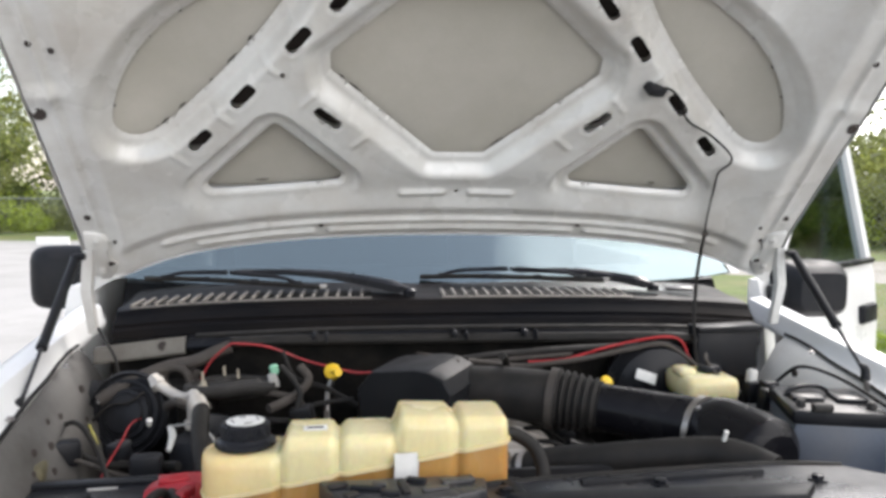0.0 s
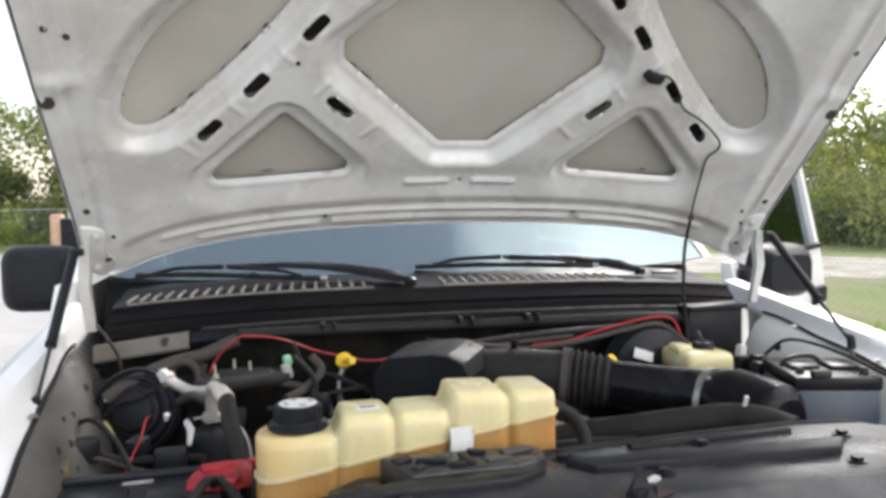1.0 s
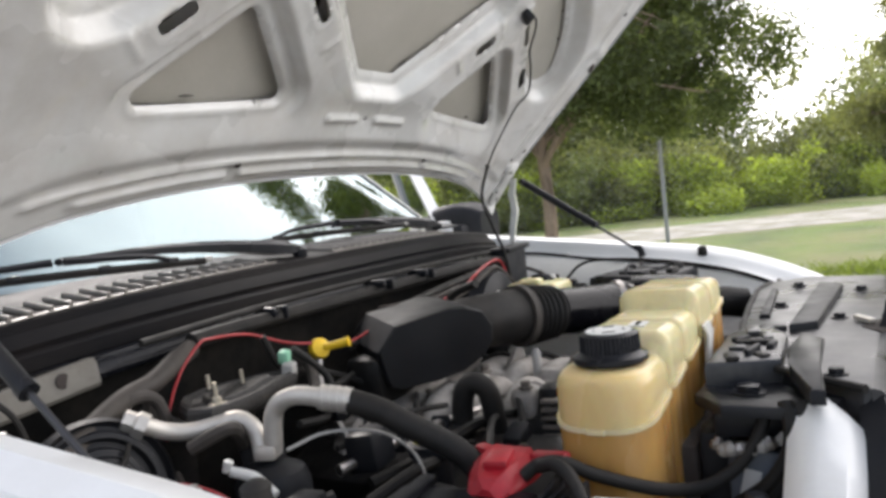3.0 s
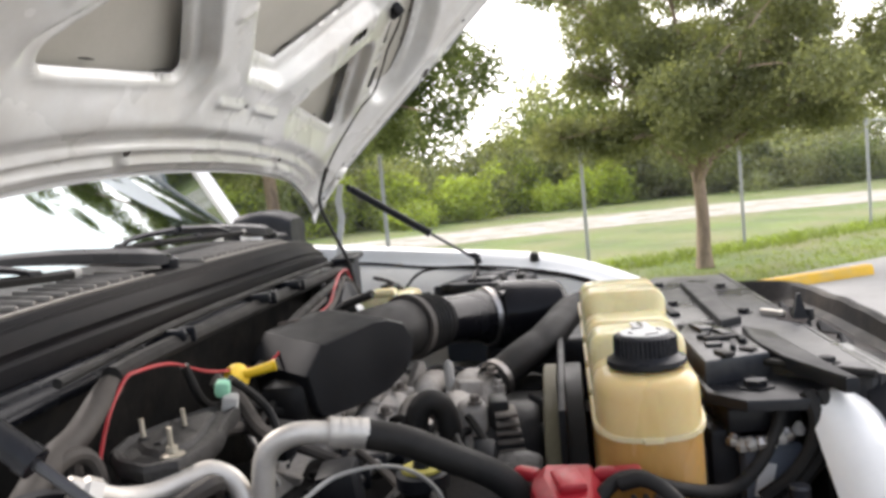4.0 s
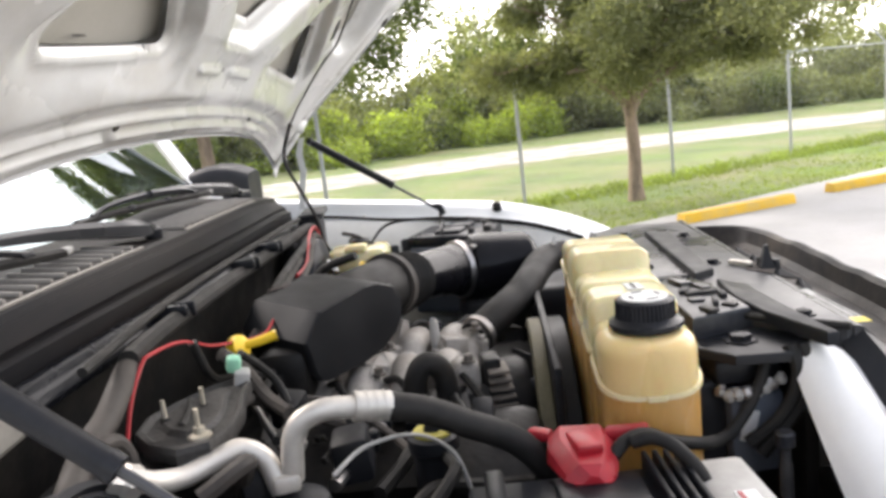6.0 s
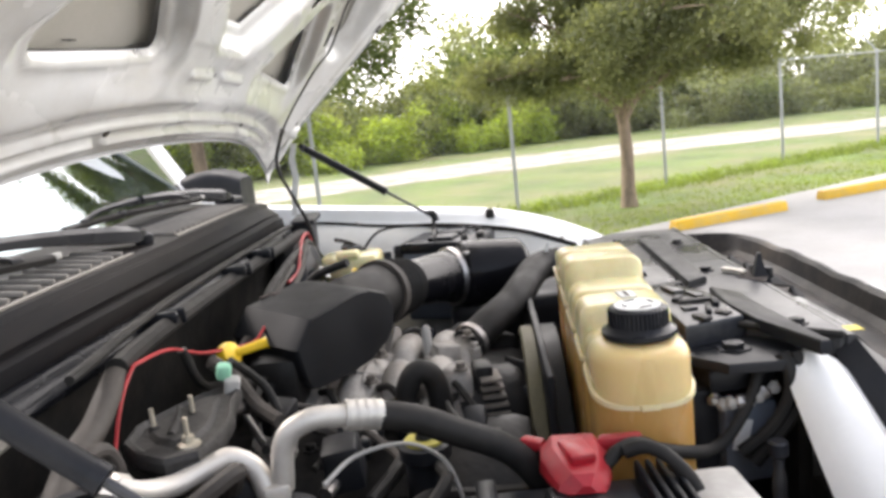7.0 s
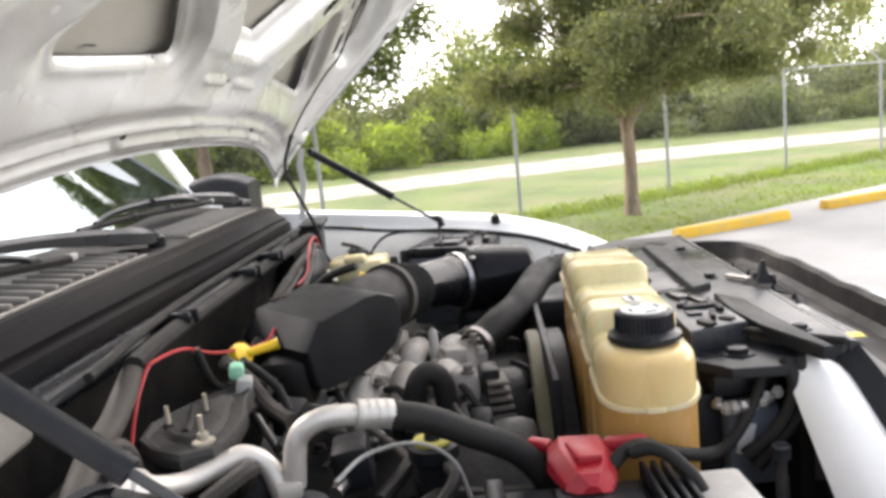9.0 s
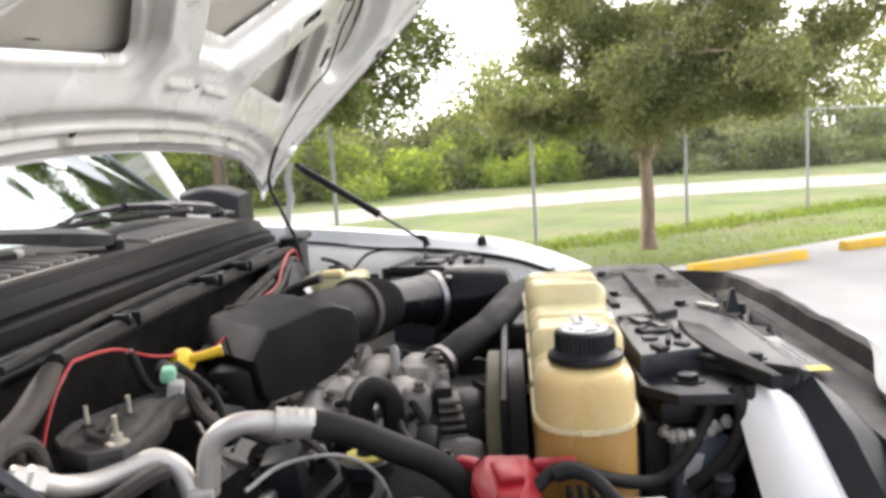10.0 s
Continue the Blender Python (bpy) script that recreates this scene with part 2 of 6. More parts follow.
STOP = mat("yellow_painted_concrete", (0.78, 0.46, 0.035), 0.7, var=0.1, scale=6, fine=60, bump=0.35, dirt=(0.5, 0.42, 0.25), dirt_amount=0.4, dirt_scale=5)
GALV = mat("galvanised_steel", (0.42, 0.43, 0.44), 0.5, 0.5, var=0.1, scale=10)
BARK = mat("grey_brown_bark", (0.30, 0.225, 0.17), 0.9, var=0.55, scale=7, fine=45, bump=0.8, depth=0.02, stretch=(1, 1, 0.3))


def leaf_mat(name, color, var=0.4, light=0.45):
    m = mat(name, color, 0.55, var=0.25, scale=0.7, fine=4, bump=0, per_island=var)
    n, l = m.node_tree.nodes, m.node_tree.links
    b = n["Principled BSDF"]
    tr = n.new("ShaderNodeBsdfTranslucent")
    mx = n.new("ShaderNodeMixShader")
    mx.inputs["Fac"].default_value = light
    source = b.inputs["Base Color"].links[0].from_socket
    sc = n.new("ShaderNodeVectorMath")
    sc.operation = "MULTIPLY"
    sc.inputs[1].default_value = (1.5, 1.5, 0.7)
    l.new(source, sc.inputs[0])
    l.new(sc.outputs["Vector"], tr.inputs["Color"])
    l.new(b.outputs["BSDF"], mx.inputs[1])
    l.new(tr.outputs["BSDF"], mx.inputs[2])
    l.new(mx.outputs["Shader"], n["Material Output"].inputs["Surface"])
    return m


LEAF_OAK = leaf_mat("dull_green_oak_leaves", (0.195, 0.21, 0.115), 0.28)
LEAF_DARK = leaf_mat("dark_green_leaves", (0.125, 0.155, 0.065))
LEAF_BRIGHT = leaf_mat("bright_green_leaves", (0.30, 0.37, 0.07))
LEAF_WOODS = leaf_mat("grey_green_far_leaves", (0.20, 0.22, 0.10))
# distance haze is put into this paler, greyer leaf colour
LEAF_HAZE = leaf_mat("hazy_grey_green_leaves", (0.215, 0.235, 0.145))
BLADE = leaf_mat("grass_blades", (0.20, 0.26, 0.07), 0.3, 0.5)


# ---------- mesh helpers ----------
def finish(bm, smooth=True, angle=35):
    bmesh.ops.recalc_face_normals(bm, faces=bm.faces)
    if smooth:
        for f in bm.faces:
            f.smooth = True
        lim = radians(angle)
        for e in bm.edges:
            if len(e.link_faces) == 2 and e.calc_face_angle(0) > lim:
                e.smooth = False
    return bm


def part(name, bm, material, parent=None, label="", smooth=True, angle=35):
    """Links a bmesh as one mesh object under a thing or part."""
    finish(bm, smooth, angle)
    me = bpy.data.meshes.new(name)
    bm.to_mesh(me)
    bm.free()
    me.materials.append(material)
    ob = new(name, me)
    if parent:
        ob.parent = parent
    if label:
        ob["label"] = label
    return ob


def raw(name, verts, faces, material, parent=None, smooth=True, label=""):
    me = bpy.data.meshes.new(name)
    me.from_pydata([tuple(v) for v in verts], [], [tuple(f) for f in faces])
    me.materials.append(material)
    if smooth:
        me.polygons.foreach_set("use_smooth", [True] * len(me.polygons))
    ob = new(name, me)
    if parent:
        ob.parent = parent
    if label:
        ob["label"] = label
    return ob


def thing(name, label, category, group="", kind=""):
    return tagged(new(name), label, category, group, kind)


def cbox(c, s, bevel=0.004, rot=(0, 0, 0), bm=None, seg=2):
    """A box with rounded edges: centre, size, turn in degrees."""
    bm = bm or bmesh.new()
    b2 = bmesh.new()
    bmesh.ops.create_cube(b2, size=1)
    bmesh.ops.scale(b2, vec=s, verts=b2.verts)
    if bevel:
        bmesh.ops.bevel(b2, geom=list(b2.edges), offset=min(bevel, min(s) * 0.45), segments=seg, profile=0.5, affect="EDGES")
    bmesh.ops.transform(b2, matrix=pose(*c, *rot), verts=b2.verts)
    join(bm, b2)
    return bm


def join(bm, other):
    me = bpy.data.meshes.new("scrap")
    other.to_mesh(me)
    other.free()
    bm.from_mesh(me)
    bpy.data.meshes.remove(me)
    return bm


def spline(pts, n=8):
    """Points of a smooth curve through pts."""
    p = [Vector(q) for q in pts]
    if len(p) < 3:
        return p
    p = [p[0] * 2 - p[1]] + p + [p[-1] * 2 - p[-2]]
    out = []
    for i in range(1, len(p) - 2):
        a, b, c, d = p[i - 1:i + 3]
        for k in range(n):
            t = k / n
            out.append(0.5 * ((2 * b) + (c - a) * t + (2 * a - 5 * b + 4 * c - d) * t * t + (3 * b - a - 3 * c + d) * t ** 3))
    out.append(p[-2])
    return out


def tube(pts, r, n=8, sides=10, bm=None, ripple=None, curve=True):
    """A round tube along a smooth curve. r: one radius, or one for each given point; ripple: (amount, waves)."""
    bm = bm or bmesh.new()
    path = spline(pts, n) if curve else [Vector(q) for q in pts]
    count = len(path)
    rings, up = [], None
    for i, p in enumerate(path):
        t = (path[min(i + 1, count - 1)] - path[max(i - 1, 0)]).normalized()
        if up is None:
            up = t.orthogonal().normalized()
        up = (up - t * up.dot(t)).normalized()
        side = t.cross(up)
        if isinstance(r, (int, float)):
            rad = r
        else:
            f = i / (count - 1) * (len(r) - 1)
            k = min(int(f), len(r) - 2)
            rad = r[k] + (r[k + 1] - r[k]) * (f - k)
        if ripple:
            rad *= 1 + ripple[0] * math.sin(i / (count - 1) * ripple[1] * 2 * math.pi)
        rings.append([bm.verts.new(p + (up * math.cos(a) + side * math.sin(a)) * rad) for a in (2 * math.pi * k / sides for k in range(sides))])
    for a, b in zip(rings, rings[1:]):
        for k in range(sides):
            bm.faces.new((a[k], a[(k + 1) % sides], b[(k + 1) % sides], b[k]))
    bm.faces.new(rings[0][::-1])
    bm.faces.new(rings[-1])
    return bm


def lathe(profile, n=28, m=None, bm=None):
    """A turned shape: profile of (radius, height) about z, then moved by m."""
    bm = bm or bmesh.new()
    rings = []
    for r, z in profile:
        rings.append([bm.verts.new((m or Matrix()) @ Vector((max(r, 1e-4) * math.cos(2 * math.pi * k / n), max(r, 1e-4) * math.sin(2 * math.pi * k / n), z))) for k in range(n)])
    for a, b in zip(rings, rings[1:]):
        for k in range(n):
            bm.faces.new((a[k], a[(k + 1) % n], b[(k + 1) % n], b[k]))
    bm.faces.new(rings[0][::-1])
    bm.faces.new(rings[-1])
    return bm


def loft(sections, bm=None, close=True, caps=True):
    """Skin over sections, each a list of as many points."""
    bm = bm or bmesh.new()
    rings = [[bm.verts.new(p) for p in s] for s in sections]
    n = len(rings[0])
    for a, b in zip(rings, rings[1:]):
        for k in range(n if close else n - 1):
            bm.faces.new((a[k], a[(k + 1) % n], b[(k + 1) % n], b[k]))
    if caps and close:
        bm.faces.new(rings[0][::-1])
        bm.faces.new(rings[-1])
    return bm


def plate(outline, z0, z1, bevel=0.0, bm=None, m=None):
    """A flat plate of any outline (x, y) between two heights."""
    b2 = bmesh.new()
    low = [b2.verts.new((x, y, z0)) for x, y in outline]
    high = [b2.verts.new((x, y, z1)) for x, y in outline]
    n = len(outline)
    b2.faces.new(low[::-1])
    top = b2.faces.new(high)
    for k in range(n):
        b2.faces.new((low[k], low[(k + 1) % n], high[(k + 1) % n], high[k]))
    if bevel:
        bmesh.ops.bevel(b2, geom=list(top.edges), offset=bevel, segments=2, profile=0.5, affect="EDGES")
    if m:
        bmesh.ops.transform(b2, matrix=m, verts=b2.verts)
    return join(bm or bmesh.new(), b2)


def sweep_x(profile, xs, bend):
    """A moulding along x: profile of (y, z), with bend(x) giving an offset (dy, dz)."""
    return loft([[(x, y + bend(x)[0], z + bend(x)[1]) for y, z in profile] for x in xs])


def bolt(c, r=0.009, h=0.008, bm=None, rot=(0, 0, 0)):
    bm = bm or bmesh.new()
    lathe([(r * 1.6, 0), (r * 1.6, h * 0.25), (r, h * 0.3), (r, h), (r * 0.8, h * 1.1)], 6, pose(*c, *rot), bm)
    return bm

# ---------- the truck ----------
truck = thing("pickup_truck", "white pickup truck parked with its hood propped wide", "truck")

# --- hood: local u across, v from the rear edge forwards and up, w towards the engine ---
HOOD_P, HOOD_A = Vector((0, 1.756, 1.587)), radians(50)
HOOD_V = Vector((0, -math.cos(HOOD_A), math.sin(HOOD_A)))
HOOD_W = Vector((0, -math.sin(HOOD_A), -math.cos(HOOD_A)))


def on_hood(u, v, w=0.0):
    return HOOD_P + Vector((u, 0, 0)) + HOOD_V * v + HOOD_W * w


def poly_sdf(u, v, pts):
    """Signed distance of points to a polygon, negative inside."""
    d = np.full(u.shape, 1e9)
    inside = np.zeros(u.shape, bool)
    n = len(pts)
    for i in range(n):
        (ax, ay), (bx, by) = pts[i], pts[(i + 1) % n]
        ex, ey = bx - ax, by - ay
        t = np.clip(((u - ax) * ex + (v - ay) * ey) / (ex * ex + ey * ey), 0, 1)
        d = np.minimum(d, np.hypot(u - ax - t * ex, v - ay - t * ey))
        cross = ((ay > v) != (by > v)) & (u < (bx - ax) * (v - ay) / (by - ay + 1e-12) + ax)
        inside ^= cross
    return np.where(inside, -d, d)


def smooth01(x, a, b):
    t = np.clip((x - a) / (b - a), 0, 1)
    return t * t * (3 - 2 * t)


ROUND = 0.014
HEX = [(-.052, .225), (.052, .225), (.271, .427), (.271, .456), (.127, .581), (-.127, .581), (-.271, .456), (-.271, .427)]
TRI = [(.553, .126), (.280, .152), (.406, .276)]
OVAL = [(.352, .602), (.478, .442), (.632, .290), (.672, .262), (.712, .260), (.734, .290), (.728, .327), (.703, .394), (.655, .464), (.590, .525), (.516, .574), (.45, .612), (.40, .628), (.364, .624)]


def rounded(pts, times=2):
    """Cuts the corners of a closed outline."""
    for _ in range(times):
        pts = [q for a, b in zip(pts, pts[1:] + pts[:1]) for q in ((a[0] * .75 + b[0] * .25, a[1] * .75 + b[1] * .25), (a[0] * .25 + b[0] * .75, a[1] * .25 + b[1] * .75))]
    return pts


OVAL = rounded(OVAL)
mirror_u = lambda pts: [(-x, y) for x, y in pts]
OPENINGS = [HEX, TRI, mirror_u(TRI), OVAL, mirror_u(OVAL)]
SLOTS = [(s * x, y, s * ang) for s in (1, -1) for x, y, ang in ((.562, .266, -47), (.463, .376, -48), (.345, .509, -50), (.257, .600, -50), (.2925, .327, 41))]


def slot_sdf(u, v):
    d = np.full(u.shape, 1e9)
    for x, y, ang in SLOTS:
        c, s = math.cos(radians(ang)), math.sin(radians(ang))
        a, b = (u - x) * c + (v - y) * s, -(u - x) * s + (v - y) * c
        qa, qb = np.abs(a) - 0.0245, np.abs(b) - 0.0030
        d = np.minimum(d, np.hypot(np.maximum(qa, 0), np.maximum(qb, 0)) + np.minimum(np.maximum(qa, qb), 0) - 0.0090)
    return d


def open_sdf(u, v):
    d = np.full(u.shape, 1e9)
    for p in OPENINGS:
        d = np.minimum(d, poly_sdf(u, v, p) - (ROUND if len(p) < 20 else 0.004))
    return d


def rear_v(u):
    return -0.012 - 0.10 * u ** 2 - 0.15 * u ** 4


def half_w(v):
    return 0.866 + 0.0 * v


def hood_relief(u, v):
    """Height of the pressed inner panel above the hood's plane."""
    d_tri = np.minimum(poly_sdf(u, v, TRI), poly_sdf(u, v, mirror_u(TRI))) - ROUND
    d_oval = np.minimum(poly_sdf(u, v, OVAL), poly_sdf(u, v, mirror_u(OVAL))) - 0.004
    d = np.minimum(poly_sdf(u, v, HEX) - ROUND, d_oval)
    s = slot_sdf(u, v)
    r = v - rear_v(u)
    e = half_w(v) - np.abs(u)
    w = -0.042 + 0.008 * smooth01(d, 0.0, 0.012) + 0.034 * smooth01(d, 0.016, 0.052)
    # pockets round the triangles: crisp along the ribs, a long soft slope towards the rear
    low = 1 - smooth01(v, 0.105, 0.175)
    deep = (1 - low) * (1 - smooth01(d_tri, 0.032, 0.046)) + 0.75 * low * (1 - smooth01(d_tri, 0.0, 0.085))
    w = np.where(d_tri < 0.06, np.maximum(w, -0.012), w)
    w -= 0.024 * deep
    w += 0.003 * np.exp(-((d_tri - 0.009) / 0.006) ** 2) - 0.008 * (1 - smooth01(d_tri, 0.0, 0.010))
    # shelf along the outer edge ahead of the hinge
    w += 0.012 * smooth01(v, 0.384, 0.396) * (1 - smooth01(v, 0.535, 0.56)) * smooth01(np.abs(u), 0.785, 0.825)
    # wide dish between the triangles and the rear rail
    dish = np.exp(-((u / 0.20) ** 2)) * np.exp(-(((v - 0.125) / 0.05) ** 2))
    w -= 0.014 * dish
    # rear rail steps down to the hem, with two beads
    w = np.where(r < 0.10, w * smooth01(r, 0.02, 0.10) - 0.014 * (1 - smooth01(r, 0.055, 0.09)), w)
    for at, wide, high, ends in ((0.020, 0.0060, 0.010, .62), (0.046, 0.0065, 0.010, .70)):
        cut = smooth01(np.abs(np.abs(u) - 0.315), 0.010, 0.018) if at < 0.03 else 1.0
        w += high * np.exp(-np.abs((r - at) / wide) ** 3) * cut * smooth01(ends - np.abs(u), 0.0, 0.02)
    # side rails
    w = np.where(e < 0.14, w * smooth01(e, 0.05, 0.14) - 0.016 * (1 - smooth01(e, 0.050, 0.10)), w)
    w += 0.007 * np.exp(-((e - 0.045) / 0.006) ** 2) * smooth01(v, -0.02, 0.05)
    # slot collars and the cross beads of the ribs
    w += 0.0016 * np.exp(-((s - 0.010) / 0.005) ** 2)
    for sx in (1, -1):
        for bx, by, ang in ((.612, .212, 42), (.226, .268, -42), (.508, .322, 42), (.405, .445, 42), (.330, .372, -48)):
            c, q = math.cos(radians(ang * sx)), math.sin(radians(ang * sx))
            a, b = (u - sx * bx) * c + (v - by) * q, -(u - sx * bx) * q + (v - by) * c
            w += 0.0045 * np.exp(-(b / 0.005) ** 2) * smooth01(0.030 - np.abs(a), 0, 0.012)
        # short pressed tabs near the middle
        w += 0.008 * np.exp(-np.abs((v - 0.117) / 0.0065) ** 4) * smooth01(0.056 - np.abs(u - sx * 0.080), 0, 0.006)
        # sweep at the outer corners
        w -= 0.012 * np.exp(-((u - sx * 0.70) ** 2 / 0.008 + (v - 0.10) ** 2 / 0.012))
        w += 0.010 * np.exp(-((u - sx * 0.83) ** 2 / 0.0016 + (v - 0.40) ** 2 / 0.0004))
    # dimples
    w -= 0.004 * np.exp(-((u ** 2 + (v - 0.117) ** 2) / 0.00003))
    return w + hood_crown(u, v)


def hood_crown(u, v):
    """The hood curves down towards its sides, more so further forward."""
    return (0.018 + 0.12 * np.clip(v, 0, 0.9)) * smooth01(np.abs(u), 0.60, 0.90)


def build_hood():
    step = 0.0055
    nu, nv = int(1.80 / step), int(1.30 / step)
    a, b = np.meshgrid(np.linspace(-1, 1, nu), np.linspace(0, 1, nv))
    v = b * 1.28
    lift = 1 - np.clip(b * 3, 0, 1)
    u = a * half_w(v)
    v = v + rear_v(u) * lift
    hole = lambda x, y: np.minimum(open_sdf(x, y), slot_sdf(x, y))
    d, h = hole(u, v), 1e-4
    for _ in range(2):
        gu, gv = (hole(u + h, v) - hole(u - h, v)) / (2 * h), (hole(u, v + h) - hole(u, v - h)) / (2 * h)
        g2 = np.maximum(gu ** 2 + gv ** 2, 0.2)
        near = np.abs(d) < step * 0.62
        u, v = np.where(near, u - d * gu / g2, u), np.where(near, v - d * gv / g2, v)
        d = hole(u, v)
    w = hood_relief(u, v)
    keep = d > -step * 0.3
    flat = np.array(HOOD_P)[None] + np.outer(u.ravel(), (1, 0, 0)) + np.outer(v.ravel(), HOOD_V) + np.outer(w.ravel(), HOOD_W)
    verts = flat.tolist()
    idx = np.arange(nu * nv).reshape(nv, nu)
    faces = []
    for j in range(nv - 1):
        for i in range(nu - 1):
            q = ((j, i), (j, i + 1), (j + 1, i + 1), (j + 1, i))
            good = [c for c in q if keep[c]]
            if len(good) == 4 or (len(good) == 3):
                faces.append([int(idx[c]) for c in good])
    hood = raw("hood", verts, faces, UNDER, truck, label="pressed white inner hood panel, dusty")
    # outer skin, hemmed round the edge
    un, vn = 41, 31
    a, b = np.meshgrid(np.linspace(-1, 1, un), np.linspace(0, 1, vn))
    v = b * 1.30 - 0.006
    u = a * (half_w(v) + 0.006)
    v = v + rear_v(u) * (1 - np.clip(b * 3, 0, 1))
    bow = hood_crown(u, v) - 0.062 + 0.028 * np.abs(a) ** 6 + 0.03 * (1 - np.clip(b / 0.08, 0, 1)) ** 2
    bm = bmesh.new()
    grid = [[bm.verts.new(on_hood(u[j, i], v[j, i], bow[j, i])) for i in range(un)] for j in range(vn)]
    for j in range(vn - 1):
        for i in range(un - 1):
            bm.faces.new((grid[j][i], grid[j][i + 1], grid[j + 1][i + 1], grid[j + 1][i]))
    rim = grid[0] + [row[-1] for row in grid[1:]] + grid[-1][-2::-1] + [row[0] for row in grid[-2:0:-1]]
    ring = []
    for vert in rim:
        loc = vert.co - HOOD_P
        uu, vv = loc.x, loc.dot(HOOD_V)
        ww = float(hood_relief(np.array([uu]), np.array([vv]))[0])
        ring.append(bm.verts.new(on_hood(uu, vv, ww + 0.003)))
    for k in range(len(rim)):
        q = (k + 1) % len(rim)
        bm.faces.new((rim[k], rim[q], ring[q], ring[k]))
    part("outer_skin", bm, PAINT, hood, "white painted hood skin")
    # felt liner sheets in the openings
    for p in OPENINGS:
        cx, cy = sum(x for x, _ in p) / len(p), sum(y for _, y in p) / len(p)
        bm = bmesh.new()
        ring = []
        n = len(p)
        for k in range(n):
            for t in np.linspace(0, 1, 8 if n < 20 else 2, endpoint=False):
                x, y = p[k][0] * (1 - t) + p[(k + 1) % n][0] * t, p[k][1] * (1 - t) + p[(k + 1) % n][1] * t
                g = 1 + 0.05 / max(0.08, math.hypot(x - cx, y - cy))
                ring.append((cx + (x - cx) * g, cy + (y - cy) * g))
        levels = []
        for f in (1.0, 0.75, 0.5, 0.25):
            levels.append([bm.verts.new(on_hood(cx + (x - cx) * f, cy + (y - cy) * f, -0.0525 + float(hood_crown(np.array(cx + (x - cx) * f), np.array(cy))) + 0.0022 * noise.noise((x * f * 9, y * f * 9, cx * 5)))) for x, y in ring])
        for la, lb in zip(levels, levels[1:]):
            for k in range(len(ring)):
                q = (k + 1) % len(ring)
                bm.faces.new((la[k], la[q], lb[q], lb[k]))
        mid = bm.verts.new(on_hood(cx, cy, -0.0525 + float(hood_crown(np.array(cx), np.array(cy)))))
        for k in range(len(ring)):
            bm.faces.new((levels[-1][k], levels[-1][(k + 1) % len(ring)], mid))
        part("felt_liner", bm, PAD, hood, "grey felt liner")
        # dabs of sealant that squeeze out along the rim
        rng = random.Random(int(cx * 1000) + 7)
        bm = bmesh.new()
        for k in range(n):
            ax, ay = p[k]
            bx, by = p[(k + 1) % n]
            ln = math.hypot(bx - ax, by - ay)
            nx, ny = (by - ay) / ln, -(bx - ax) / ln
            if (ax + nx - cx) ** 2 + (ay + ny - cy) ** 2 < (ax - nx - cx) ** 2 + (ay - ny - cy) ** 2:
                nx, ny = -nx, -ny
            if ln < (0.045 if n < 20 else 0.012):
                continue
            for q in range(max(1, int(ln / 0.11))):
                if rng.random() < (0.35 if n < 20 else 0.8):
                    continue
                t0 = rng.uniform(0.0, 0.8)
                t1 = min(1.0, t0 + rng.uniform(0.015, 0.05) / ln)
                off = (ROUND if n < 20 else 0.004) - rng.uniform(0.0005, 0.003)
                pts = [on_hood(ax + (bx - ax) * t + nx * off, ay + (by - ay) * t + ny * off, -0.0465 + float(hood_crown(np.array(ax + (bx - ax) * t), np.array(ay)))) for t in (t0, (t0 + t1) / 2, t1)]
                tube(pts, [0.0008, rng.uniform(0.0015, 0.0032), 0.0008], 3, 6, bm)
        if bm.verts:
            part("sealant_bead", bm, SEALANT, hood, "dark squeezed-out sealant")["kind"] = "stuff"
        else:
            bm.free()
    # dark sheet behind each slot, for the shade inside the hollow
    for x, y, ang in SLOTS:
        q = pose(0, 0, 0, 0, 0, ang)
        bm = bmesh.new()
        ring = [q @ Vector((0.052 * math.cos(t), 0.030 * math.sin(t), 0)) for t in np.linspace(0, 2 * math.pi, 16, endpoint=False)]
        loft([[on_hood(x + c.x, y + c.y, dw) for c in ring] for dw in (-0.048, -0.040)], bm)
        part("slot_backing", bm, CAVITY, hood)
    # small holes and fasteners: raised discs coloured as dark as the holes' shade
    for x, y, r in ((-.838, .050, .006), (.838, .050, .006), (-.855, .357, .012), (.862, .35, .011), (-.826, .520, .005), (-.793, .501, .005), (.826, .52, .005), (-.315, .018, .005), (.31, .018, .005), (-.793, -.028, .004), (0.0, .119, .004), (-.38, .43, .004), (.78, .02, .004), (.80, -.028, .004)):
        w = float(hood_relief(np.array([x]), np.array([y]))[0])
        bm = bmesh.new()
        loft([[on_hood(x + k * r * math.cos(t), y + k * r * math.sin(t), w + dw) for t in np.linspace(0, 2 * math.pi, 14, endpoint=False)] for k, dw in ((1.35, 0.0), (1.2, 0.0022), (0.95, 0.0022), (0.7, 0.001))], bm)
        part("hole_plug", bm, CAVITY, hood)
    # hinge plates at the rear corners, with the arms that go down behind the fenders
    for s in (1, -1):
        tab = [(.858, .006), (.835, .002), (.812, -.010), (.806, -.034), (.818, -.060), (.812, -.085), (.800, -.100), (.806, -.120), (.826, -.150), (.846, -.150), (.860, -.105)]
        lift = lambda u, v: float(hood_relief(np.array([u]), np.array([max(v, -.05)]))[0])
        secs = [[on_hood(s * (.835 + (u - .835) * k), -.06 + (v + .06) * k, lift(u, v) + dw) for u, v in tab] for dw, k in ((-.004, 1.0), (.004, 1.0), (.008, .93))]
        hinge = part("hinge_plate", loft(secs), UNDER, hood, "white pressed hinge plate", angle=50)
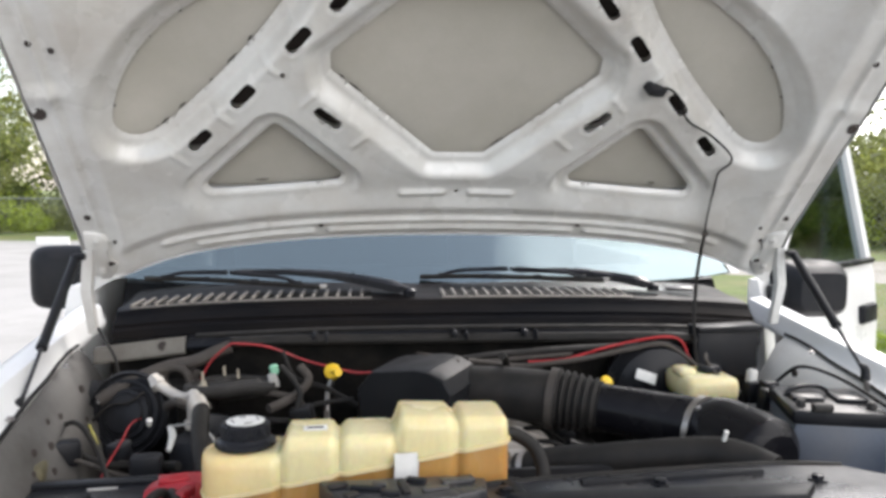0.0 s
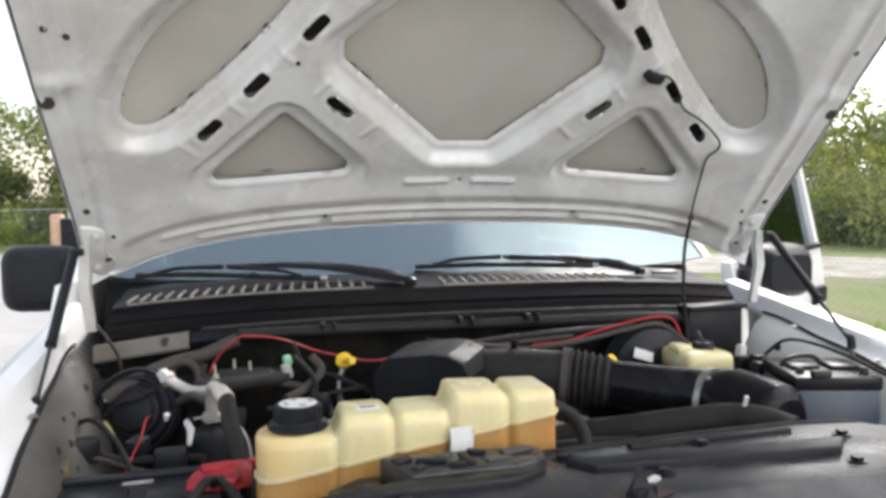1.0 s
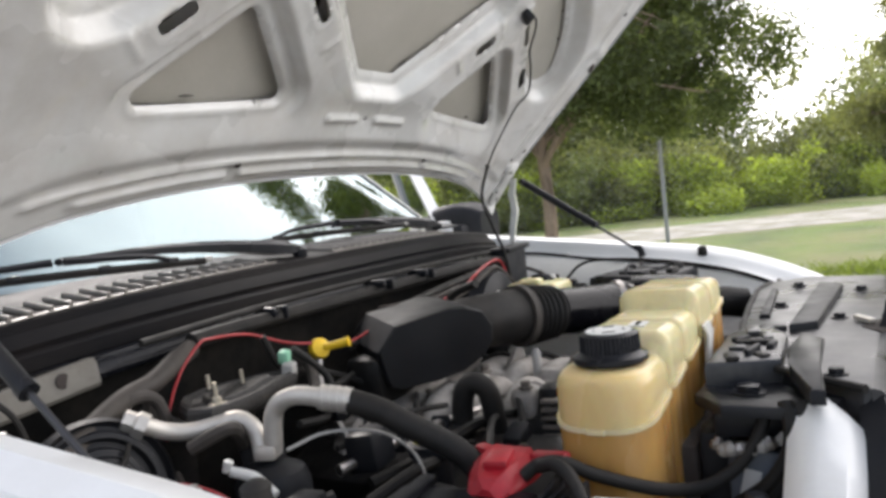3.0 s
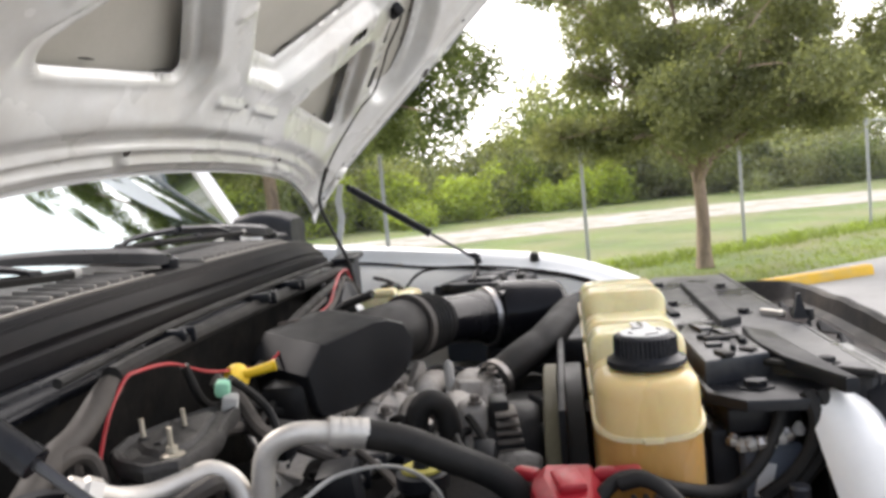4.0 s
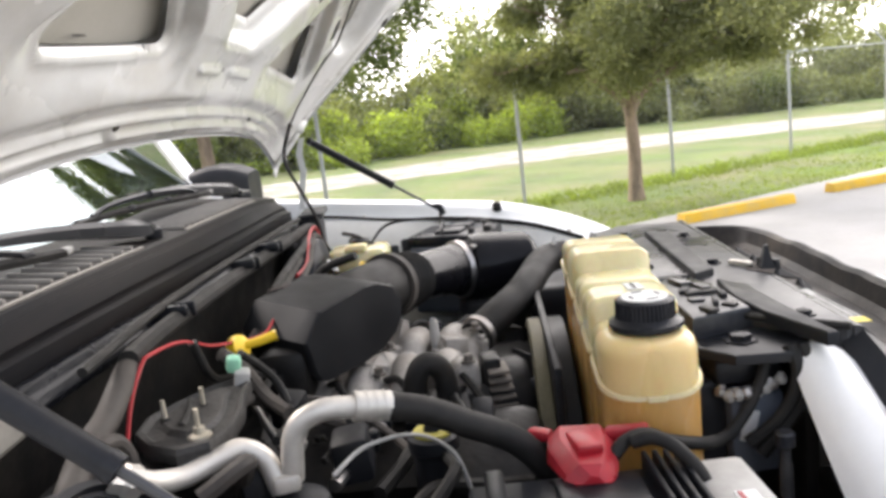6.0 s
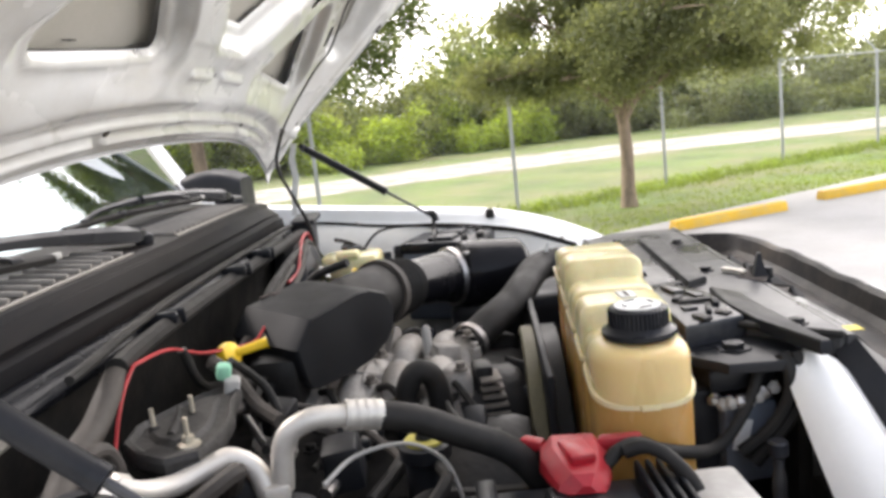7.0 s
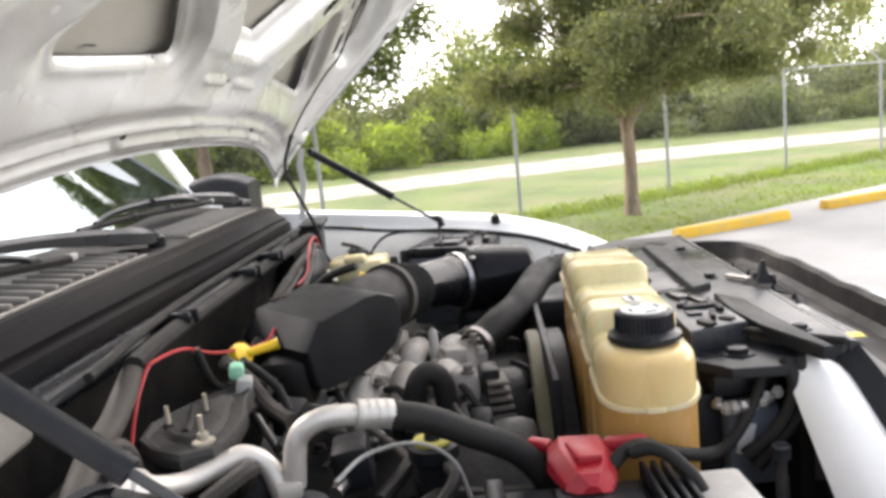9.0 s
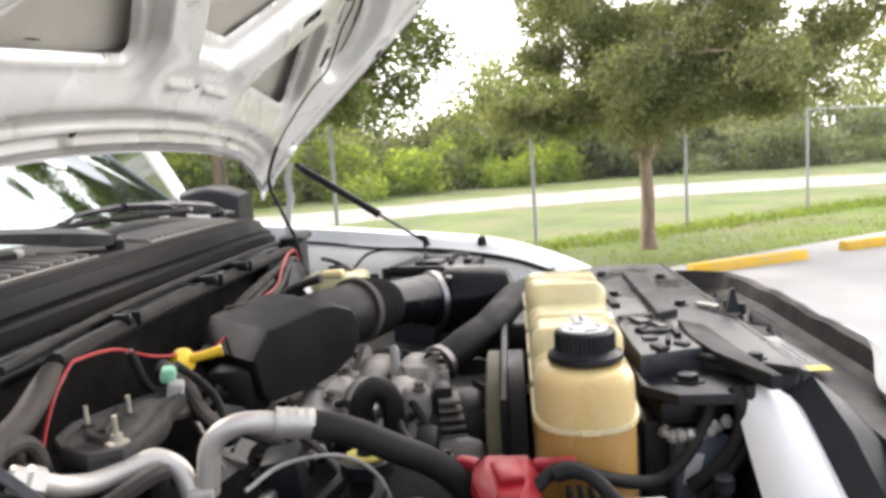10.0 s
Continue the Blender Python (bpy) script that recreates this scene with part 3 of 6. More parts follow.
        part("hinge_hole", lathe([(.009, 0), (.009, .002), (.004, .0022)], 14, Matrix.Translation(on_hood(s * .812, -.098, lift(.812, -.098) + .0075)) @ pose(0, 0, 0, 140, 0, 0)), CAVITY, hinge)
        for u, v in ((.830, -.022), (.838, -.118)):
            part("hinge_bolt", bolt(tuple(on_hood(s * u, v, lift(u, v) + .008)), .008, .008, rot=(130, 0, 0)), UNDER, hinge)
        prof = [(-.012, 0), (.012, .002), (.013, .012), (-.010, .016)]
        secs = []
        for y, z, x, k in ((1.80, 1.345, .852, 0.9), (1.795, 1.40, .858, 1.0), (1.785, 1.45, .860, 1.1), (1.79, 1.50, .858, 1.1), (1.775, 1.545, .852, .9)):
            secs.append([(s * (x + a * k), y - b * k, z) for a, b in prof])
        part("hinge_arm", loft(secs), UNDER, hood, "white hinge arm")
    # wire of the hood lamp with its clip
    pts = [on_hood(u, v, w) for u, v, w in ((.386, .410, .004), (.42, .425, .010), (.455, .40, .012), (.49, .345, .012), (.555, .305, .008), (.617, .255, .006), (.632, .225, .006), (.612, .195, .006), (.617, .150, .004), (.628, .06, .006), (.637, .0, .012))]
    drop = [pts[-1], Vector((.634, 1.77, 1.50)), Vector((.612, 1.735, 1.42)), Vector((.597, 1.70, 1.345)), Vector((.60, 1.69, 1.27))]
    part("lamp_wire", tube(pts, 0.0026, 6, 6), RUBBER, hood, "thin black wire")
    part("wire_sleeve", tube(drop, 0.0046, 6, 8), RUBBER, hood, "black sleeved wire hanging to the cowl")
    part("lamp_socket", cbox(on_hood(.398, .418, .004), (.05, .03, .022), .006, (50, 0, 32)), BLACK, hood, "small dark lamp socket")
    part("wire_clip", cbox(on_hood(.637, .004, .012), (.018, .012, .010), .003, (50, 0, 20)), HOSE, hood, "pale plastic wire clip")
    return hood


hood = build_hood()

# --- gas struts ---
for s in (1, -1):
    foot, top = (Vector((.849, 1.405, 1.303)), Vector((.880, 1.752, 1.530))) if s > 0 else (Vector((-.876, 1.412, 1.268)), Vector((-.873, 1.745, 1.529)))
    strut = part("gas_strut", tube([foot.lerp(top, .37), foot.lerp(top, .98)], 0.0108, sides=12, curve=False), BLACK, truck, "black gas strut")
    part("rod", tube([foot, foot.lerp(top, .44)], 0.0042, sides=8, curve=False), ROD, strut, "thin dark steel rod")
    part("stud", tube([foot + Vector((s * .012, 0, -.062)), foot + Vector((s * .002, 0, -.01))], .006, sides=8, curve=False), STEEL, strut)
    part("collar", tube([foot.lerp(top, .355), foot.lerp(top, .38)], 0.0118, sides=12, curve=False), SATIN, strut)
    part("ball_socket", tube([foot + Vector((-s * .004, -.008, -.014)), foot + Vector((0, 0, .008)), foot.lerp(top, .06)], [0.010, 0.0095, 0.005], sides=10), BLACK, strut)
    part("ball_socket", tube([foot.lerp(top, .96), top, top + Vector((-s * .02, 0, .004))], [0.009, 0.011, 0.008], sides=10), BLACK, strut)


# --- fenders with inner ledge and apron ---
def crest(y):
    return 1.307 + 0.11 * (y - 1.3) - 0.55 * max(0, 1.30 - y) ** 2


def narrow(y):
    return 0.55 * max(0, 1.02 - y) ** 2


for s in (1, -1):
    ys = list(np.linspace(0.80, 2.02, 32))
    secs = []
    for y in ys:
        c, k = crest(y), narrow(y)
        prof = [(.836, c - .050), (.852, c - .043), (.872, c - .034), (.884, c - .020), (.905, c - .006), (.94, c + .001), (.972, c - .016),
                (.994, c - .06), (1.008, c - .14), (1.012, c - .30), (1.012, c - .52), (1.006, c - .52), (1.0, c - .30), (.985, c - .08), (.95, c - .02), (.91, c - .020), (.892, c - .034), (.876, c - .044), (.856, c - .053), (.840, c - .060)]
        g = 1 - min(.8, .095 * max(0, y - 1.12) / .069)
        secs.append([(s * ((.905 - (.905 - x) * g if x < .905 else x) - k), y, z) for x, z in prof])
    fender = part("fender", loft(secs), PAINT, truck, "glossy white front fender")
    # apron wall below the ledge, with holes and folds
    aw = lambda y: [(.834 + .09 * max(0, y - 1.12), crest(y) - .053), (.820 + .07 * max(0, y - 1.12), crest(y) - .075), (.800, 1.17), (.776 + .01 * math.sin(y * 8), 1.10), (.755, 1.02), (.70, .90)]
    bm = loft([[(s * x, y, z) for x, z in aw(y)] + [(s * (x + .004), y, z - .003) for x, z in aw(y)[::-1]] for y in np.linspace(.92, 1.80, 40)])
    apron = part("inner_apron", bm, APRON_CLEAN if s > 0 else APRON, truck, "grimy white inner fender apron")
    # dark discs lay the shade of the apron's holes on its surface
    for y, z, r in ((1.66, 1.270, .012), (1.50, 1.255, .008), (1.60, 1.22, .007), (1.40, 1.225, .010), (1.44, 1.262, .007), (1.70, 1.21, .012), (1.33, 1.235, .009), (1.36, 1.19, .008), (1.29, 1.21, .006), (1.12, 1.2, .009)):
        wall = sorted((q, p) for p, q in aw(y))
        wx = float(np.interp(z - .03, [q for q, _ in wall], [p for _, p in wall]))
        bm = lathe([(r, -.004), (r, .0015), (r * .6, .002)], 14, pose(s * wx, y, z - .03, 0, -82 * s, 0))
        part("hole_plug", bm, CAVITY, apron)
    # rubber hood stop on the ledge
    k = 1.0
    bm = lathe([(.012 * k, 0), (.014 * k, .006), (.012 * k, .016), (.013 * k, .022 * k), (.007 * k, .027 * k), (.002, .028 * k)], 16, pose(s * .893, 1.245 if s > 0 else 1.215, crest(1.245) - .022))
    part("hood_stop", bm, RUBBER, fender, "black rubber hood stop")
    # bolts along the ledge
    for y in (1.05, 1.33, 1.62):
        part("ledge_bolt", bolt((s * .858, y, crest(y) - .041), .006, .006), STEEL, fender)
    inner = lambda y: .836 + .07 * min(.8, .095 * max(0, y - 1.12) / .069)
    part("edge_seal", tube([(s * (inner(y) - narrow(y)), y, crest(y) - .046 + .002 * math.sin(y * 23)) for y in np.linspace(.90, 1.80, 14)], .0045, 4, 6), RUBBER, fender, "black rubber edge seal")
    # headlamp header panel that joins fender and grille
    rows = []
    for x in np.linspace(.345, .80, 22):
        f = x - .345
        e = max(0, 1 - f / .010)
        y0, y1 = .812 + .012 * e - .05 * f * f, .888 - .014 * e
        za, zb = 1.243 - .014 * e - .83 * f + .55 * f * f, 1.226 - .010 * e - .45 * f
        zm = (za + zb) / 2
        rows.append([(s * x, y1 - .045, za - .10), (s * x, y1 - .016, za - .035), (s * x, y1 + .001, za - .020), (s * x, y1 - .008, za - .004), (s * x, y1 - .022, zm + .45 * (za - zm) + .008), (s * x, (y0 + y1) / 2, zm + .013), (s * x, y0 + .012, zb + .004), (s * x, y0 - .004, zb - .014), (s * x, y0 - .010, zb - .06), (s * x, y0 - .012, zb - .14),
                     (s * x, y0 - .006, zb - .14), (s * x, y0 + .006, zb - .02), (s * x, (y0 + y1) / 2, zm - .006), (s * x, y1 - .022, za - .016), (s * x, y1 - .050, za - .10)])
    part("header_panel", loft(rows), PAINT, truck, "white painted header panel above the headlamp", angle=38)
    # door mirror
    mir = part("door_mirror", bmesh.new(), BLACK, truck, "black door mirror housing")
    mir_bm = bmesh.new()
    secs = []
    for f in np.linspace(0, 1, 9):
        k = math.sin(math.pi * (0.12 + 0.80 * f)) ** 0.45
        ring = []
        for t in np.linspace(0, 2 * math.pi, 28, endpoint=False):
            ca, sa = math.cos(t), math.sin(t)
            ring.append((s * ((1.125 if s > 0 else 1.105) + .110 * k * math.copysign(abs(ca) ** .42, ca)), (2.0 if s > 0 else 2.33) + (.23 if s > 0 else .11) * f, (1.398 if s > 0 else 1.418) + (.088 if s > 0 else .098) * k * math.copysign(abs(sa) ** .42, sa)))
        secs.append(ring)
    loft(secs, mir_bm)
    finish(mir_bm)
    mir_bm.to_mesh(mir.data)
    mir_bm.free()
    part("mirror_arm", cbox((s * 1.03, 2.06 if s > 0 else 2.40, 1.39), (.09, .05, .05), .015), BLACK, mir)
    # A pillar, door and side glass of the cab
    pillar = loft([[(s * (.90 - .14 * f), 2.13 + .62 * f, 1.447 + .55 * f), (s * (.935 - .14 * f), 2.145 + .62 * f, 1.445 + .55 * f), (s * (.968 - .15 * f), 2.22 + .60 * f, 1.44 + .55 * f), (s * (.93 - .15 * f), 2.22 + .60 * f, 1.44 + .55 * f)] for f in np.linspace(0, 1, 8)])
    part("windscreen_pillar", pillar, PAINT, truck, "white windscreen pillar")
    door = part("door", loft([[(s * .985, y, .62), (s * 1.012, y, .80), (s * 1.015, y, 1.20), (s * 1.0, y, 1.36), (s * .985, y, 1.43), (s * .955, y, 1.43), (s * .955, y, .62)] for y in (2.03, 2.3, 2.7, 3.05)]), PAINT, truck, "white cab door")
    part("door_handle", cbox((s * 1.02, 2.92, 1.24), (.03, .15, .07), .012), BLACK, door, "black door handle")
    wf = [(2.14, 1.43), (2.18, 1.43), (2.82, 1.93), (3.0, 1.93), (3.0, 1.43), (3.05, 1.43), (3.05, 1.985), (2.80, 1.985)]
    bm = bmesh.new()
    lean = lambda z, o=0: s * (.985 - .22 * (z - 1.43) + o)
    a = [bm.verts.new((lean(z), y, z)) for y, z in wf]
    b = [bm.verts.new((lean(z, -.04), y, z)) for y, z in wf]
    for k in range(len(wf)):
        q = (k + 1) % len(wf)
        bm.faces.new((a[k], a[q], b[q], b[k]))
    bm.faces.new(a)
    bm.faces.new(b[::-1])
    part("window_frame", bm, PAINT, door, "white window frame")
    part("belt_moulding", cbox((s * .99, 2.62, 1.432), (.03, .82, .02), .006), BLACK, door)
    pane = part("side_window", loft([[(lean(z, -.02), y, z) for y, z in ((2.17, 1.43), (2.82, 1.94), (3.01, 1.94), (3.01, 1.43))], [(lean(z, -.025), y, z) for y, z in ((2.17, 1.43), (2.82, 1.94), (3.01, 1.94), (3.01, 1.43))]]), GLASS, door, "dark tinted side window")
    if s > 0:
        # the driver's door stands open
        swing = Matrix.Translation((1.0, 2.08, 0)) @ Matrix.Rotation(radians(-51.5), 4, "Z") @ Matrix.Translation((-1.0, -2.08, 0))
        for ob in (door, *door.children):
            ob.data.transform(swing)
        tagged(door, "white cab door standing open")
    # wheel under each front fender
    wheel = part("wheel", lathe([(.24, -.13), (.37, -.125), (.395, -.10), (.40, 0), (.395, .10), (.37, .125), (.24, .13)], 40, pose(s * .86, 1.28, .40, 0, 90, 0)), RUBBER, truck, "black front tyre")
    part("rim", lathe([(.24, -.10), (.235, .06), (.20, .09), (.08, .10), (.07, .13), (.01, .13)], 32, pose(s * .86, 1.28, .40, 0, 90 * s, 0)), ALU, wheel)

# --- cab shell ---
part("roof", loft([[(x, y, 1.985 + .05 * (1 - (x / .85) ** 2) * (1 if 0 < f < 1 else .4) + dz) for x in np.linspace(-.85, .85, 12)] + [(x, y, 1.955) for x in np.linspace(.85, -.85, 12)] for f, y, dz in ((0, 2.72, -.01), (.3, 2.95, .02), (.7, 3.6, .02), (1, 4.0, -.02))]), PAINT, truck, "white cab roof")
part("cab_back", cbox((0, 4.0, 1.30), (1.9, .06, 1.36), .03), PAINT, truck)
part("rear_quarter", cbox((.98, 3.55, 1.02), (.05, 1.0, .80), .02), PAINT, truck)
part("rear_quarter", cbox((-.98, 3.55, 1.02), (.05, 1.0, .80), .02), PAINT, truck)
part("cargo_bed", cbox((0, 5.2, .98), (1.98, 2.3, .62), .04), PAINT, truck, "white cargo bed")
part("chassis", cbox((0, 2.9, .56), (1.5, 5.2, .16), .03), BLACK, truck)
for s in (1, -1):
    part("wheel", lathe([(.24, -.13), (.37, -.125), (.40, 0), (.37, .125), (.24, .13), (.1, .06), (.01, .06)], 40, pose(s * .86, 5.0, .40, 0, 90 * s, 0)), RUBBER, truck, "black rear tyre")
part("dashboard", loft([[(x, 2.10 + .10 * (x / .8) ** 2, 1.38), (x, 2.12 + .10 * (x / .8) ** 2, 1.415), (x, 2.45, 1.44), (x, 2.62, 1.40), (x, 2.66, 1.1), (x, 2.1, 1.1)] for x in np.linspace(-.9, .9, 13)]), BLACK, truck, "dark dashboard top")
# unseen linings, added to keep the cab dark behind the windscreen
part("headliner", cbox((0, 3.36, 1.935), (1.62, 1.22, .02), .006), LINING, truck, "dark cab headliner")
part("back_lining", cbox((0, 3.955, 1.32), (1.84, .02, 1.2), .006), LINING, truck, "dark cab lining")
for x in (-.46, .46):
    part("seat_back", cbox((x, 3.30, 1.28), (.56, .20, .80), .08, (-12, 0, 0), seg=4), LINING, truck, "dark cloth seat back")
part("cab_floor", cbox((0, 3.0, .68), (1.9, 1.95, .05), .01), BLACK, truck)

# --- windscreen ---
ws = []
for f in np.linspace(0, 1, 12):
    half = .90 - .15 * f
    row = [(x * half, 1.955 + .76 * f + (.10 + .11 * (1 - f)) * abs(x) ** 1.7 - .03 * x ** 6, 1.432 + .565 * f - .012 * x * x + .026 * x ** 6) for x in np.linspace(-1, 1, 33)]
    ws.append(row + [(x, y + .003, z - .004) for x, y, z in row[::-1]])
windscreen = part("windscreen", loft(ws), GLASS, truck, "windscreen reflecting the sky", angle=60)
windscreen.visible_shadow = False

# --- cowl: seal strip, louvred vent panel, wipers ---
COWL_X = list(np.linspace(-.82, .82, 42))
cowl_bend = lambda x: (.075 * (abs(x) / .82) ** 2.4, -.034 * (abs(x) / .82) ** 3)
cowl = part("cowl_panel", sweep_x([(1.782, 1.410), (1.787, 1.420), (1.798, 1.4235), (1.880, 1.4300), (1.892, 1.4290), (1.95, 1.436), (1.985, 1.440), (2.06, 1.440), (2.06, 1.415), (1.84, 1.395), (1.79, 1.39)], COWL_X, cowl_bend), COWL, truck, "black cowl panel below the windscreen", angle=20)
part("seal_strip", sweep_x([(1.748, 1.350), (1.745, 1.357), (1.7465, 1.377), (1.758, 1.384), (1.757, 1.390), (1.779, 1.407), (1.782, 1.4115), (1.79, 1.411), (1.79, 1.39), (1.772, 1.372), (1.76, 1.352)], COWL_X, cowl_bend), COWL, cowl, "black rubber cowl seal", angle=14)
part("gutter", sweep_x([(1.722, 1.322), (1.718, 1.330), (1.722, 1.342), (1.735, 1.352), (1.752, 1.355), (1.758, 1.349), (1.748, 1.322)], COWL_X, cowl_bend), SATIN, cowl, "black plastic gutter")
part("firewall", sweep_x([(1.745, 1.345), (1.755, 1.345), (1.775, 1.28), (1.80, 1.0), (1.80, .70), (1.78, .70), (1.785, 1.0), (1.758, 1.27)], COWL_X, lambda x: (.05 * (abs(x) / .82) ** 2.4, -.02 * (abs(x) / .82) ** 3)), FIREWALL, truck, "grimy firewall with the bay's shade in its colour")
for a, b, n in ((-.785, -.195, 20), (-.02, .480, 18)):
    for k in range(n):
        x = a + (b - a) * (k + .5) / n
        dy, dz = cowl_bend(x)
        turn = 100 * dy / max(.2, abs(x)) * (1 if x > 0 else -1)
        # raised black box in place of the shade inside a vent opening
        part("vent_slot", cbox((x + .007, 1.8395 + dy, 1.4262 + dz), (.0180, .078, .0042), .0015, (4.5, 0, turn)), FIREWALL, cowl)
        part("louvre", cbox((x - .008, 1.8395 + dy, 1.4300 + dz), (.0070, .082, .0080), .0018, (4.5, 8, turn)), LOUVRE, cowl)
    # thin pale strip added where the front edge catches the sky
    part("louvre_edge", sweep_x([(1.7925, 1.4218), (1.7920, 1.4245), (1.7970, 1.4258), (1.7990, 1.4240)], list(np.linspace(a, b, 24)), cowl_bend), LOUVRE, cowl, "pale strip for the sky glint on the louvres' front edge")
# each wiper: blade end nearest the hub, blade tip, knee of the arm, hub
WIPERS = (((.430, 1.905, 1.450), (-.060, 1.970, 1.455), (.215, 1.975, 1.470), (.560, 1.882, 1.440)), ((-.322, 1.850, 1.444), (-.785, 2.005, 1.452), (-.500, 1.960, 1.474), (-.100, 1.818, 1.440)))
for heel, tip, knee, hub in WIPERS:
    heel, tip, knee, hub = map(Vector, (heel, tip, knee, hub))
    secs = []
    for f in np.linspace(0, 1, 12):
        c = hub.lerp(knee, f) + Vector((0, .018 * math.sin(math.pi * f), .012 * math.sin(math.pi * f)))
        w, h = .021 * (1 - f) ** .8 + .006, .010 * (1 - f) + .005
        e = .30 if f == 0 else 1
        secs.append([c + Vector((0, -w * e, -h * e)), c + Vector((0, -w * e, h * .3)), c + Vector((0, -w * .5 * e, h * e)), c + Vector((0, w * .5 * e, h * e)), c + Vector((0, w * e, h * .3)), c + Vector((0, w * e, -h * e))])
    arm = part("wiper_arm", loft(secs), SATIN, cowl, "black wiper arm", angle=40)
    part("hub_cap", lathe([(.015, -.016), (.016, -.002), (.010, .003), (.002, .004)], 16, pose(*hub)), SATIN, arm)
    part("wiper_blade", tube([heel, heel.lerp(tip, .35) + Vector((0, .004, .003)), heel.lerp(tip, .7) + Vector((0, .004, .004)), tip], .0072, sides=6), RUBBER, arm, "black wiper blade")
    mid = heel.lerp(tip, .5)
    for u, v in ((.10, .48), (.90, .52)):
        part("blade_bridge", tube([heel.lerp(tip, u) + Vector((0, 0, .006)), heel.lerp(tip, .65 * u + .35 * v) + Vector((0, .003, .020)), heel.lerp(tip, v) + Vector((0, .004, .026))], [.004, .0055, .007], 6, 6), SATIN, arm)
    part("bridge_link", tube([knee, mid + Vector((0, .004, .026))], .0065, sides=6), SATIN, arm)
    for f in (.12, .36, .64, .88):
        part("blade_claw", cbox(tuple(heel.lerp(tip, f) + Vector((0, 0, .007))), (.022, .007, .012), .003, (0, 0, -12)), SATIN, arm)
    part("heel_clip", cbox(tuple(heel + Vector((.006, 0, .002))), (.020, .010, .010), .003, (0, 0, -10)), WORN_GREY, arm, "worn grey clip")
bm = cbox((.64, 1.90, 1.427), (.07, .03, .008), .003, (8, 0, -12))
part("vin_plate", bm, GREY, cowl)
# conduit and clips along the cowl's lower edge
pts = [(-.52, 1.688, 1.338), (-.40, 1.70, 1.338), (-.1, 1.712, 1.335), (.3, 1.712, 1.333), (.55, 1.715, 1.328), (.66, 1.72, 1.31)]
part("conduit", tube(pts, .0125, 8, 10), RUBBER, truck, "black ribbed wiring conduit")
pts = [(-.60, 1.70, 1.352), (-.3, 1.722, 1.358), (.1, 1.73, 1.358), (.5, 1.738, 1.352), (.7, 1.76, 1.338)]
part("cable", tube(pts, .006, 8, 8), RUBBER, truck)
for x in (-.33, .0, .17):
    bm = cbox((x, 1.712, 1.348), (.012, .05, .018), .004)
    cbox((x + .028, 1.712, 1.344), (.006, .05, .022), .002, bm=bm)
    part("conduit_clip", bm, SATIN, truck)

# --- radiator support, grille top, latch ---
bm = plate([(.60, .80), (.62, .95), (.55, 1.02), (.42, 1.032), (.30, 1.030), (.05, 1.0), (-.10, .972), (-.214, .949), (-.342, .808), (-.34, .795)], 1.19, 1.246, .006)
support = part("radiator_cover", bm, GREY, truck, "faded grey plastic radiator cover", angle=30)
part("cover_seam", tube([(.55, 1.024, 1.243), (.42, 1.036, 1.246), (.05, 1.004, 1.246), (-.10, .976, 1.246), (-.218, .953, 1.246), (-.348, .806, 1.246)], .0055, 2, 8), RUBBER, support, "black rubber seam")
for pts, h in (([(.44, .918), (.40, .872), (.005, .884), (-.026, .923)], .014), ([(-.066, .899), (-.118, .866), (-.257, .860), (-.40, .842), (-.402, .858), (-.278, .894), (-.188, .907)], .012), ([(.10, .985), (.40, 1.005), (.40, .992), (.10, .968)], .008), ([(-.02, .985), (.0, .987), (.012, .93), (-.008, .928)], .008)):
    part("cover_rib", plate(pts, 1.240, 1.246 + h, .004), BLACK, support, "black moulded rib")
part("front_slope", loft([[(x, .80, 1.246), (x, .79, 1.244), (x, .735, 1.188), (x, .73, 1.15), (x, .80, 1.15)] for x in np.linspace(-.345, .62, 12)]), GREY, support)
part("side_panel", loft([[(-.34, .815, 1.222), (-.34, .79, 1.243), (-.34, .73, 1.186), (-.34, .73, 1.0), (-.34, .80, 1.0)], [(-.42, .808, 1.165), (-.42, .77, 1.19), (-.42, .715, 1.150), (-.42, .71, 1.0), (-.42, .80, 1.0)], [(-.62, .80, 1.06), (-.62, .765, 1.08), (-.62, .70, 1.05), (-.62, .69, .92), (-.62, .79, .92)]]), BLACK, support)
for x, y in ((-.02, .955), (.22, .965), (.47, .96), (.40, .84), (.10, .86), (-.28, .84)):
    part("cover_bolt", bolt((x, y, 1.246), .010, .008), SATIN, support)
lip_z = lambda a: 1.208 - .55 * max(0, a - .66) ** 2
lip_y = lambda x: .602 + .09 * max(0, abs(x) - .35) ** 2 / .3 + (.11 * max(0, x - .60) / .09 if x > .60 else 0) * max(0, x - .60) / .09
lip = []
for x in np.linspace(-.62, .69, 60):
    a, y = abs(x), lip_y(x)
    z = lip_z(a) + .003 * math.sin(x * 31) * math.sin(x * 11)
    b = min(.735, y + .12)
    lip.append([(x, max(b, y + .05), 1.02), (x, max(b, y + .05), 1.172), (x, y + .046, 1.164), (x, y + .030, 1.160), (x, y + .016, 1.172), (x, y + .010, z - .004), (x, y + .002, z + .003), (x, y - .008, z), (x, y - .022, z - .03), (x, y - .03, 1.02), (x, y - .02, 1.02), (x, y + .02, 1.14)])
grille_top = part("grille_top", loft(lip), DUSTY, truck, "dark grey grille top panel")
trim = []
